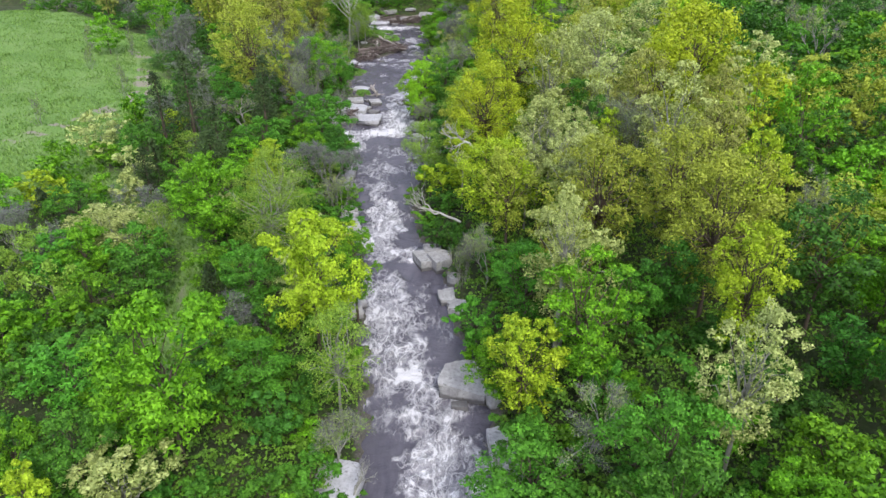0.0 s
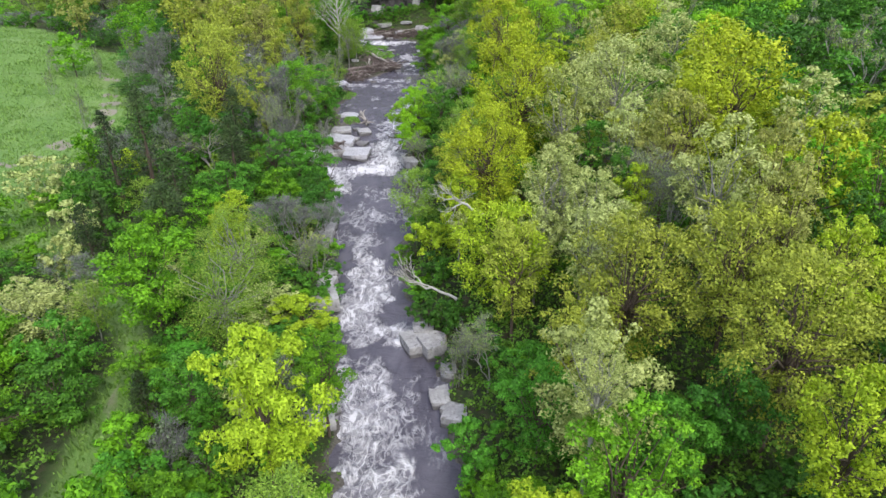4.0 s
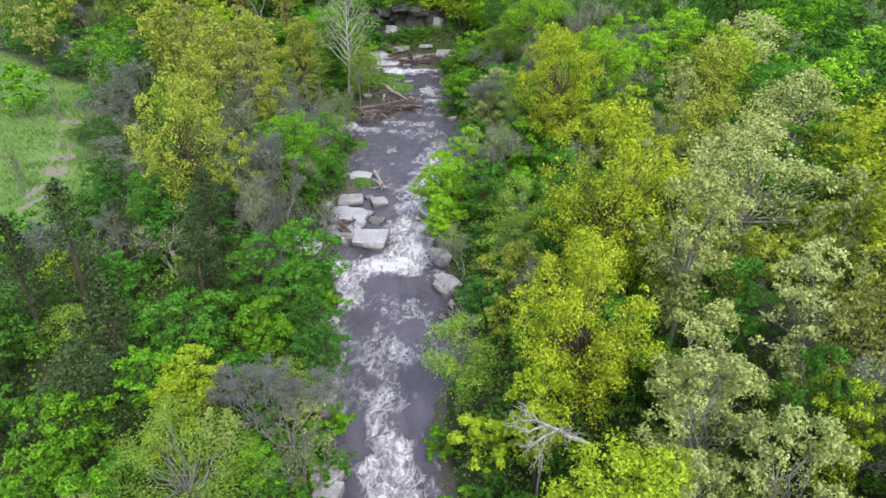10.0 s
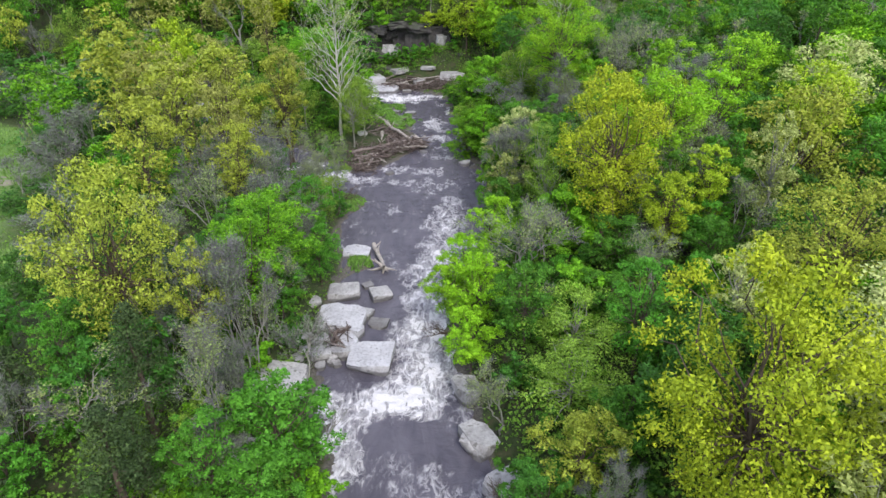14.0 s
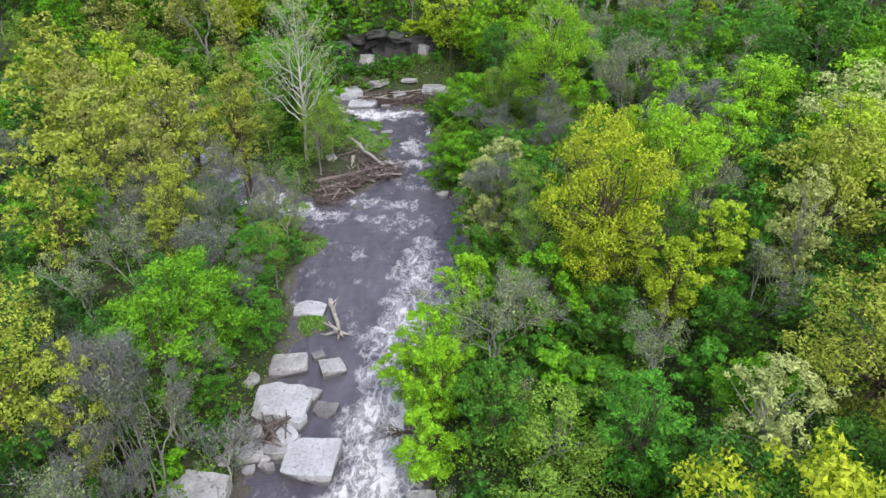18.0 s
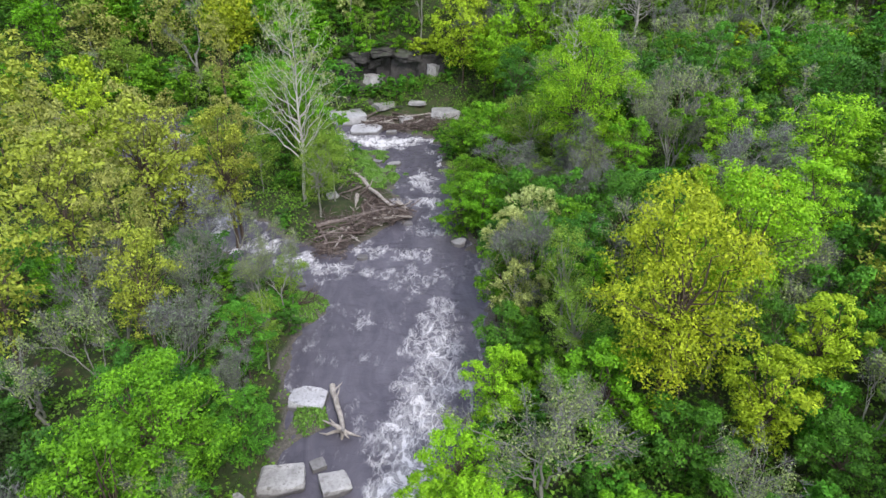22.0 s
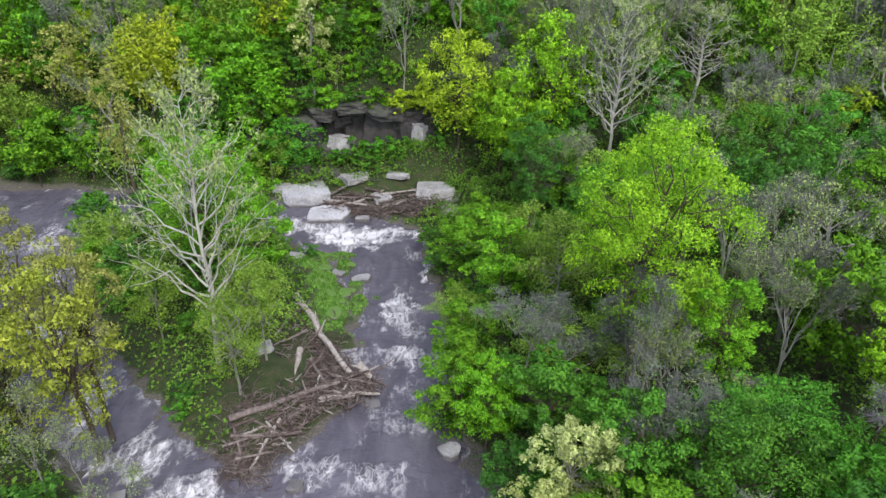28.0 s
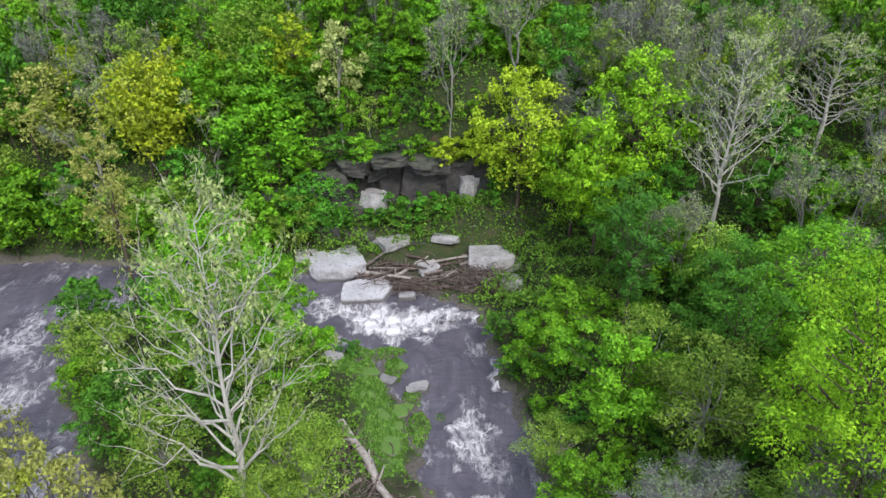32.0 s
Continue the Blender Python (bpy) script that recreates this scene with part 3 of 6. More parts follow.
ROCK_KIND = {
    "boulder": (ROCK, 0.92, "weathered grey limestone boulder at the water's edge"),
    "slab": (PALE_ROCK, 0.91, "flat pale limestone slab lying beside the rapids"),
    "pale_slab": (PALE_ROCK, 0.88, "large flat pale slab fallen below the cliff"),
    "moss": (MOSS_ROCK, 0.45, "low stone covered in bright green moss, half in the water"),
}
rock_count = 0


def rock(kind, x, y, w, l, h, turn):
    global rock_count
    rock_count += 1
    mat, sharp, label = ROCK_KIND[kind]
    name = {"moss": "mossy_stone", "pale_slab": "rock_slab", "slab": "rock_slab"}.get(kind, "boulder")
    d = float(river(np.array([x]), np.array([y]))[0][0])
    base = max(-0.5, ground_z(x, y)) - 0.3 * h
    top = h + max(0.0, min(ground_z(x, y), 1.2)) * 0.6 if d > 0 else h
    me = rock_mesh(name, w, l, top - base, 100 + rock_count, mat, sharp, 13 if w > 1.6 else 7, 1.5)
    ob = tagged(new(name, me), label, "rock", "rocks along the river")
    ob.matrix_basis = pose(x, y, (top + base) / 2, 0, 0, turn)
    return ob


rock("boulder", 1.6, 36.7, 3.4, 3.4, 1.3, -15)
rock("boulder", 3.6, 34.7, 1.5, 1.5, 1, 7)
rock("slab", 3.6, 30.2, 1.6, 3.4, 1.3, 4)
rock("boulder", 4.0, 27.2, 1.6, 2.3, 1, -22)
rock("slab", -6.0, 27.1, 2.7, 3.3, 1.2, -7)
rock("boulder", -0.1, 52.9, 2.1, 1.9, 1.6, 28)
rock("boulder", -1.0, 54.8, 1.6, 1.4, 1.3, 8)
rock("boulder", 1.1, 34.5, 1.1, 0.8, 0.4, 0)
rock("boulder", -7.4, 47.1, 1.6, 1.6, 1, 10)
rock("boulder", 0.4, 47.8, 1.1, 1.1, 0.8, 7)
rock("boulder", 1.1, 46.1, 1.3, 1.3, 0.9, -26)
rock("boulder", -9.8, 63.4, 1.9, 1.7, 1, 8)
rock("boulder", -9.4, 60.4, 2.0, 1.8, 1, -30)
rock("boulder", -7.4, 46.5, 1.8, 1.8, 1, 28)
rock("boulder", -7.5, 45.0, 2.0, 2.0, 1.1, 23)
rock("boulder", -11.0, 74.4, 1.4, 1.7, 0.9, 0)
rock("boulder", 0.9, 50.0, 1.2, 1.2, 1, -14)
rock("boulder", 0.3, 47.3, 1.4, 1.4, 0.9, 5)
rock("boulder", 1.4, 45.5, 1.7, 1.7, 1.1, -16)
rock("boulder", -9.6, 62.1, 1.6, 2.0, 1, -18)
rock("boulder", -9.5, 58.8, 2.7, 2.4, 1.2, 15)
rock("boulder", -11.0, 73.2, 1.5, 1.8, 1, 0)
rock("boulder", -11.2, 70.3, 1.9, 2.3, 1, 4)
rock("boulder", -1.2, 53.6, 2.6, 2.3, 1.2, 23)
rock("boulder", -11.0, 72.3, 1.4, 1.8, 0.9, 5)
rock("boulder", -11.0, 69.5, 1.2, 1.6, 0.9, 0)
rock("boulder", -16.2, 90.3, 3.0, 2.4, 1.3, -5)
rock("boulder", -17.3, 83.1, 2.3, 2.0, 1.5, 10)
rock("boulder", -3.5, 89.8, 1.6, 2.1, 1.2, 25)
rock("boulder", -3.1, 85.3, 1.5, 2.2, 1.2, -21)
rock("boulder", -1.2, 80.5, 2.8, 2.3, 1.1, -16)
rock("boulder", -12.6, 78.7, 2.5, 2.0, 1.1, 10)
rock("boulder", -17.4, 81.8, 1.9, 1.7, 1.6, -21)
rock("boulder", -2.9, 85.2, 1.7, 2.7, 1.3, 25)
rock("boulder", -1.4, 81.1, 2.7, 2.2, 1.3, 29)
rock("boulder", -3.6, 89.9, 1.5, 1.8, 1.1, 3)
rock("slab", -13.4, 110.0, 2.5, 2.0, 0.8, -6)
rock("slab", -13.3, 98.7, 3.7, 3.3, 1.2, -6)
rock("slab", -10.5, 93.6, 3.3, 3.0, 1.2, -4)
rock("boulder", -13.0, 94.8, 1.7, 2.2, 0.9, 12)
rock("boulder", -14.4, 94.1, 1.6, 1.4, 0.9, 19)
rock("boulder", -13.3, 93.4, 0.7, 0.7, 0.5, -26)
rock("boulder", -11.5, 99.7, 1.1, 1.1, 0.8, -20)
rock("boulder", -10.5, 102.6, 1.8, 1.6, 1, 18)
rock("boulder", -13.7, 102.7, 2.7, 1.9, 1, 7)
rock("slab", -12.3, 97.3, 2.0, 1.4, 1.1, -28)
rock("boulder", -10.4, 98.4, 1.6, 1.3, 0.45, -11)
rock("boulder", -15.5, 94.2, 1.0, 1.0, 0.7, 19)
rock("boulder", -16.0, 95.5, 1.4, 1.4, 0.9, -29)
rock("boulder", -15.9, 93.3, 0.9, 0.9, 0.6, 22)
rock("boulder", -16.7, 89.4, 3.6, 3.3, 1.3, 25)
rock("boulder", -17.0, 94.9, 1.5, 1.5, 1, -13)
rock("boulder", -14.6, 95.7, 1.3, 1.1, 0.9, 24)
rock("boulder", -13.7, 94.2, 1.5, 1.3, 0.8, -14)
rock("slab", -12.5, 95.9, 1.3, 2.3, 1.0, 28)
rock("boulder", -14.2, 92.9, 0.8, 0.7, 0.5, 10)
rock("boulder", -13.0, 93.2, 0.6, 0.6, 0.5, 30)
rock("boulder", -14.4, 97.7, 0.9, 0.9, 0.5, 8)
rock("boulder", -15.9, 100.7, 1.2, 1.2, 0.7, 16)
rock("boulder", -2.5, 133.0, 1.3, 1.3, 0.7, 28)
rock("boulder", -11.8, 104.2, 0.9, 0.9, 0.5, 26)
rock("boulder", -11.7, 130.1, 1.0, 1.0, 0.4, -6)
rock("boulder", -16.7, 125.2, 0.8, 0.8, 0.3, 15)
rock("slab", -25.4, 170.4, 2.5, 2.0, 0.9, 20)
rock("boulder", -16.3, 142.4, 1.3, 1.3, 0.6, 28)
rock("boulder", -18.6, 127.2, 1.1, 1.1, 0.5, -3)
rock("boulder", -29.6, 139.2, 1.5, 1.5, 0.7, -5)
rock("boulder", -21.8, 128.9, 1.0, 1.0, 0.5, 16)
rock("pale_slab", -18.0, 170.1, 4.8, 4.3, 1.6, 21)
rock("pale_slab", -14.8, 166.2, 4.7, 3.0, 0.9, 6)
rock("boulder", -3.6, 170.1, 4.2, 2.9, 2, -2)
rock("boulder", -12.6, 172.7, 3.3, 2.6, 1.6, 29)
rock("boulder", -7.7, 172.2, 2.5, 2.0, 1.4, -22)
rock("boulder", -9.5, 169.1, 2.1, 1.7, 0.9, 26)
rock("boulder", -10.1, 153.7, 1.5, 1.1, 0.5, -7)
rock("boulder", -12.4, 154.4, 1.2, 0.9, 0.4, -24)
rock("boulder", -16.6, 156.5, 1.5, 1.2, 0.5, -28)
rock("boulder", -2.0, 167.2, 2.3, 1.9, 1, -22)
rock("boulder", -11.3, 165.7, 1.5, 1.2, 0.6, 1)
rock("boulder", 2.6, 132.9, 0.9, 0.9, 0.6, -17)
rock("boulder", -13.5, 168.9, 1.0, 1.0, 0.6, -14)
rock("boulder", -1.8, 169.9, 1.9, 1.9, 1.2, 13)
rock("boulder", -20.9, 171.3, 1.9, 1.9, 0.8, -3)
rock("slab", -7.8, 137.4, 1.0, 0.8, 0.35, 19)
rock("moss", -13.7, 152.4, 1.0, 0.8, 0.4, 10)
rock("moss", -12.7, 150.3, 1.3, 1.6, 0.45, 24)
rock("moss", -11.6, 155.9, 1.3, 0.8, 0.4, -11)
rock("moss", -13.7, 155.1, 1.4, 1.0, 0.4, -4)
rock("boulder", -10.6, 153.2, 0.9, 0.7, 0.4, 2)
rock("moss", -11.4, 151.0, 1.1, 1.3, 0.4, 23)
rock("moss", -11.9, 147.5, 1.4, 1.7, 0.5, -6)
rock("moss", -11.6, 149.4, 1.0, 0.8, 0.3, 6)
rock("moss", -10.9, 151.6, 0.9, 0.7, 0.3, -8)


# ---- the cliff above the bend: blocks of bedded rock, x, y, z of the middle, then size ----
def build_cliff():
    cliff = tagged(new("cliff"), "ledges of bedded rock, overhang shade in their dark colour, with a shaded hollow above the bend", "cliff")
    cliff.location = (-11, 175, 0)
    rng = random.Random(21)
    beds = [(-16.4, 176.2, 8.3, 3.2, 3.8, 1.8), (-13.0, 176.0, 9.3, 3.8, 4.2, 1.5), (-9.4, 176.0, 9.0, 3.8, 4.0, 1.9), (-6.2, 176.4, 8.2, 3.2, 3.4, 2.0), (-14.4, 176.6, 7.4, 2.0, 2.2, 1.6), (-7.6, 176.2, 7.2, 2.2, 2.0, 1.6), (-4.2, 176.6, 7.6, 2.4, 2.6, 2.2),
            (-18.4, 176.2, 6.2, 3.2, 3.4, 5.4), (-15.4, 178.2, 6.6, 3.6, 2.8, 5.0), (-12.8, 177.8, 6.6, 3.4, 2.8, 5.0), (-10.0, 176.9, 6.2, 3.6, 3.0, 5.6), (-7.0, 176.5, 6.2, 3.2, 3.0, 5.6), (-4.4, 176.0, 5.8, 2.8, 3.0, 4.6),
            (-14.6, 175.4, 4.8, 2.4, 2.0, 2.6), (-16.9, 175.2, 4.0, 2.4, 2.2, 2.8), (-5.6, 175.0, 6.4, 1.7, 1.8, 3.4), (-21.0, 175.8, 4.4, 3.4, 3.2, 5.0), (-24.0, 176.4, 4.0, 3.2, 3.0, 4.4), (-19.2, 174.0, 2.0, 2.6, 2.4, 2.8),
            (-16.2, 173.6, 1.8, 3.0, 2.2, 2.4), (-13.2, 173.3, 1.5, 3.2, 2.2, 2.0), (-10.0, 173.2, 1.5, 3.2, 2.2, 1.9), (-7.0, 173.1, 1.6, 2.8, 2.0, 2.2), (-4.2, 173.4, 2.4, 2.8, 2.2, 3.2), (-1.6, 174.0, 3.2, 2.6, 2.6, 3.4), (-11.4, 175.0, 3.2, 3.0, 2.0, 1.8), (-8.4, 175.0, 3.4, 3.0, 2.0, 1.8)]
    # blocks in plain rock colour; the others carry the overhang's shade in theirs
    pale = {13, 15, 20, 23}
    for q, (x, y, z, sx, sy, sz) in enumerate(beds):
        me = rock_mesh("ledge_block", sx * 1.1, sy, sz, 300 + q, ROCK if q in pale else SHADED_CLIFF_ROCK, 0.85, 13, 3.2)
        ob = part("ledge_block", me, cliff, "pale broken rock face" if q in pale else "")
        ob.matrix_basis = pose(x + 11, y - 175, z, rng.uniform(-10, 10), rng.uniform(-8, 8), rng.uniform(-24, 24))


build_cliff()


# ---- driftwood ----
def drift_log(parent, a, b, r, mat, seed, origin, label=""):
    """One weathered log, crooked, with broken ends and the stubs of a few branches."""
    rng = np.random.RandomState(seed)
    pile = Pile()
    a, b = np.array(a, float) - origin, np.array(b, float) - origin
    p = bent(a, b, rng, 0.025, 7)
    tube(pile, p, r * np.linspace(1.15, 0.7, 7) * rng.uniform(0.9, 1.1, 7), 8, True)
    for q in range(3):
        k = rng.randint(1, 6)
        w = rng.normal(0, 1, 3)
        w[2] = abs(w[2])
        w /= np.linalg.norm(w)
        tube(pile, bent(p[k], p[k] + w * r * rng.uniform(2, 6), rng, 0.1, 3), [r * 0.4, r * 0.3, r * 0.12], 6, True)
    return part("log", pile.mesh("log", True, [mat]), parent, label)


def debris(parent, name, spots, n, length, mats, seed, origin):
    """Loose sticks and flood wrack heaped round some places: x, y, z, spread across, along and up."""
    rng = np.random.RandomState(seed)
    for m_i, mat in enumerate(mats):
        pile = Pile()
        for q in range(n):
            x, y, z, sx, sy, sz = spots[rng.randint(len(spots))]
            p = np.array([x + rng.normal(0, sx), y + rng.normal(0, sy), z + abs(rng.normal(0, sz))]) - origin
            t = rng.uniform(0, 6.283)
            ln = length * rng.uniform(0.35, 1.5)
            w = np.array([math.cos(t), math.sin(t), rng.normal(0, 0.22)]) * ln / 2
            rr = rng.uniform(0.012, 0.05)
            tube(pile, bent(p - w, p + w, rng, 0.18, 4), [rr, rr * 0.9, rr * 0.7, rr * 0.3], 4)
        part(name, pile.mesh(name, True, [mat]), parent)


def build_jam():
    o = np.array([-12.5, 138.0, 0.0])
    jam = tagged(new("log_jam"), "tangled flood jam of weathered logs and sticks at the island's tip", "driftwood")
    jam.location = o
    big = [((-15.1, 148.9, 1.0), (-9.4, 139.3, 0.75), 0.3, BLEACHED), ((-13.5, 141.9, 0.9), (-13.4, 138.0, 0.45), 0.24, BLEACHED), ((-16.8, 134.7, 0.7), (-10.0, 138.2, 1.05), 0.22, DRIFTWOOD), ((-11.6, 137.1, 0.4), (-9.0, 137.5, 0.45), 0.2, BLEACHED),
           ((-9.4, 137.6, 0.5), (-7.3, 137.8, 0.35), 0.15, BLEACHED), ((-9.0, 140.4, 0.7), (-7.9, 139.2, 0.5), 0.34, BLEACHED), ((-7.7, 140.1, 0.3), (-6.5, 141.1, 0.9), 0.07, DRIFTWOOD), ((-12.6, 140.9, 0.8), (-11.0, 138.2, 0.6), 0.13, DRIFTWOOD),
           ((-11.8, 141.4, 0.8), (-13.2, 138.4, 0.5), 0.14, DARK_DRIFTWOOD), ((-12.0, 136.8, 0.5), (-14.8, 133.0, 0.35), 0.16, DRIFTWOOD), ((-13.6, 135.0, 0.5), (-14.6, 130.9, 0.3), 0.13, BLEACHED), ((-14.4, 134.6, 0.6), (-12.2, 132.4, 0.3), 0.1, BLEACHED),
           ((-16.0, 136.0, 0.7), (-12.8, 133.8, 0.5), 0.15, DARK_DRIFTWOOD), ((-15.8, 133.2, 0.5), (-12.0, 134.0, 0.45), 0.12, DRIFTWOOD), ((-10.8, 139.0, 0.9), (-7.8, 138.4, 0.7), 0.13, DRIFTWOOD), ((-11.6, 138.0, 0.8), (-8.2, 139.6, 0.9), 0.11, DARK_DRIFTWOOD),
           ((-14.8, 146.6, 0.9), (-15.8, 143.6, 0.8), 0.13, DRIFTWOOD), ((-13.4, 144.4, 0.8), (-15.6, 142.6, 0.7), 0.12, DRIFTWOOD), ((-12.4, 144.2, 0.9), (-13.9, 140.6, 0.7), 0.1, DARK_DRIFTWOOD), ((-15.6, 131.6, 0.4), (-13.4, 132.2, 0.5), 0.1, DRIFTWOOD)]
    for q, (a, b, r, mat) in enumerate(big):
        a, b = (a[0], a[1], a[2] + 0.3), (b[0], b[1], b[2] + 0.25)
        drift_log(jam, a, b, 0.88 * r, mat, 500 + q, o, "bleached bare log" if mat is BLEACHED else "")
    rng = random.Random(4)
    for q in range(64):
        t = rng.uniform(0, 1)
        x, y = -16.0 + 7.6 * t + rng.gauss(0, 0.5), 133.2 + 5.4 * t + rng.gauss(0, 0.9)
        a = rng.gauss(0.5, 0.6)
        ln = rng.uniform(1.0, 2.6)
        drift_log(jam, (x - ln / 2 * math.cos(a), y - ln / 2 * math.sin(a), rng.uniform(0.4, 1.25)), (x + ln / 2 * math.cos(a), y + ln / 2 * math.sin(a), rng.uniform(0.4, 1.25)), rng.uniform(0.04, 0.1),
                  rng.choice((DRIFTWOOD, DARK_DRIFTWOOD, DRIFTWOOD, DARK_DRIFTWOOD, BLEACHED)), 1540 + q, o)
    heaps = [(-15.8, 133.2, 0.1, 0.9, 1.3, 0.4), (-14.6, 132.6, 0.05, 0.9, 1.2, 0.35), (-14.0, 134.8, 0.15, 1.0, 1.0, 0.45), (-13.2, 136.0, 0.15, 1.0, 0.8, 0.45), (-12.0, 137.2, 0.2, 1.1, 0.6, 0.45), (-9.6, 138.6, 0.2, 1.0, 0.6, 0.45), (-14.4, 144.0, 0.4, 0.6, 1.7, 0.3), (-15.2, 131.6, 0.05, 0.7, 0.8, 0.3), (-12.6, 140.4, 0.3, 0.7, 1.0, 0.25), (-16.2, 136.2, 0.5, 0.8, 0.9, 0.3)]
    heaps += [(-14.3, 146.6, 0.5, 0.5, 1.0, 0.4), (-12.9, 144.4, 0.4, 0.5, 1.0, 0.35), (-11.6, 142.2, 0.3, 0.5, 0.9, 0.35), (-10.4, 140.4, 0.3, 0.5, 0.7, 0.4), (-13.9, 142.4, 0.3, 0.6, 1.2, 0.3), (-8.8, 138.9, 0.3, 0.6, 0.5, 0.5), (-13.2, 136.0, 0.5, 1.6, 0.8, 0.5), (-11.0, 137.6, 0.5, 1.4, 0.5, 0.5)]
    debris(jam, "flood_wrack", heaps, 1700, 1.15, (DRIFTWOOD, DARK_DRIFTWOOD), 61, o)

    o = np.array([-9.0, 168.6, 0.0])
    drift = tagged(new("driftwood_heap"), "brown heap of driftwood stranded below the cliff", "driftwood")
    drift.location = o
    for q in range(44):
        x, y = rng.uniform(-15.2, -2.8), rng.uniform(166.6, 171.2)
        if y < 167.4 and x < -13:
            y += 1.2
        a = rng.gauss(0.1, 0.5)
        ln = rng.uniform(1.2, 4.6)
        z = 0.45 + 0.18 * (y - 166.6) + rng.uniform(0, 0.35)
        drift_log(drift, (x - ln / 2 * math.cos(a), y - ln / 2 * math.sin(a), z - 0.1), (x + ln / 2 * math.cos(a), y + ln / 2 * math.sin(a), z + rng.uniform(-0.1, 0.3)), rng.uniform(0.05, 0.16),
                  rng.choice((DRIFTWOOD, DARK_DRIFTWOOD, DARK_DRIFTWOOD, BLEACHED)), 700 + q, o)
    drift_log(drift, (-12.9, 166.9, 0.3), (-3.0, 166.3, 0.25), 0.24, DARK_DRIFTWOOD, 790, o, "long wet log along the water's edge")
    heaps = [(x, y, 0.3, 1.2, 0.9, 0.35) for x in (-13.5, -11, -8.5, -6, -4) for y in (167.6, 169.6)] + [(-4.5, 167.8, 0.5, 1.0, 0.8, 0.5)] * 3
    debris(drift, "flood_wrack", heaps, 1000, 1.4, (DRIFTWOOD, DARK_DRIFTWOOD), 62, o)

    o = np.array([-11.2, 108.6, 0.0])
    snag = tagged(new("stranded_log"), "bleached tree trunk stranded in the shallows with a root end", "driftwood")
    snag.location = o
    drift_log(snag, (-11.9, 111.2, 0.5), (-10.6, 106.9, 0.4), 0.2, BLEACHED, 801, o)
    rr = np.random.RandomState(7)
    for q in range(7):
        root = Pile()
        w = rr.normal(0, 1, 3) * np.array([0.7, 0.35, 0.5]) + np.array([0.1, -0.4, 0])
        tube(root, bent((0.55, -1.7, 0.4), np.array([0.55, -1.7, 0.4]) + w, rr, 0.15, 4), [0.17, 0.12, 0.08, 0.03], 6, True)
        part("root", root.mesh("root", True, [BLEACHED]), snag)

    o = np.array([-13.4, 95.6, 0.0])
    wrack = tagged(new("driftwood_heap"), "small brown heap of sticks caught between the boulders", "driftwood")
    wrack.location = o
    for q in range(9):
        a = rng.uniform(0, 3.1)
        x, y, ln = rng.gauss(-13.3, 0.5), rng.gauss(95.8, 0.6), rng.uniform(0.8, 2.6)
        drift_log(wrack, (x - ln / 2 * math.cos(a), y - ln / 2 * math.sin(a), 0.7), (x + ln / 2 * math.cos(a), y + ln / 2 * math.sin(a), 1.1), rng.uniform(0.04, 0.1), rng.choice((DRIFTWOOD, DARK_DRIFTWOOD)), 820 + q, o)
    debris(wrack, "flood_wrack", [(-13.4, 95.7, 0.4, 0.5, 0.6, 0.3)], 70, 1.0, (DARK_DRIFTWOOD,), 63, o)


build_jam()


# ---- trees ----
def leaf_cloud(centres, sizes, n, leaf, rng, flat=0.75, out=0.55, core=0.12):
    """n small leaves over tufts of foliage, a triangle for each spray; also how each one faces, so that a tuft is shaded as one soft body."""
    centres, sizes = np.asarray(centres, float), np.asarray(sizes, float)
    w = sizes**2 * np.interp(centres[:, 2], [centres[:, 2].min(), centres[:, 2].max() + 1e-6], [0.3, 1.0])
    idx = rng.choice(len(centres), n, p=w / w.sum())
    d = rng.normal(0, 1, (n, 3))
    d[:, 2] += 0.55
    d /= np.linalg.norm(d, axis=1)[:, None]
    u = rng.uniform(0.2, 1.1, n) ** 0.6
    p = centres[idx] + d * (sizes[idx] * u)[:, None] * np.array([1, 1, flat])
    mid = np.array([0, 0, centres[:, 2].mean() * 0.8])
    inner = rng.uniform(0, 1, n) < core
    p[inner] = mid + (p[inner] - mid) * rng.uniform(0.3, 0.85, (int(inner.sum()), 1))
    nrm = d * out + rng.normal(0, 0.5, (n, 3)) + np.array([0, 0, 0.3])
    nrm *= np.sign(np.sum(nrm * (d + np.array([0, 0, 0.4])), axis=1))[:, None]
    nrm /= np.linalg.norm(nrm, axis=1)[:, None]
    a = np.cross(nrm, rng.normal(0, 1, (n, 3)))
    a /= np.linalg.norm(a, axis=1)[:, None] + 1e-9
    b = np.cross(nrm, a)
    s = (leaf * rng.uniform(0.55, 1.4, n))[:, None]
    v = np.stack([p + a * s * 0.72, p - a * s * 0.36 + b * s * 0.4, p - a * s * 0.36 - b * s * rng.uniform(0.2, 0.5, n)[:, None]], 1).reshape(-1, 3)
    wide = p - mid
    wide /= np.linalg.norm(wide, axis=1)[:, None] + 1e-9
    soft = 0.55 * d + 0.3 * wide + 0.75 * nrm
    soft /= np.linalg.norm(soft, axis=1)[:, None] + 1e-9
    return v, np.arange(3 * n).reshape(-1, 3), np.repeat(soft, 3, axis=0)


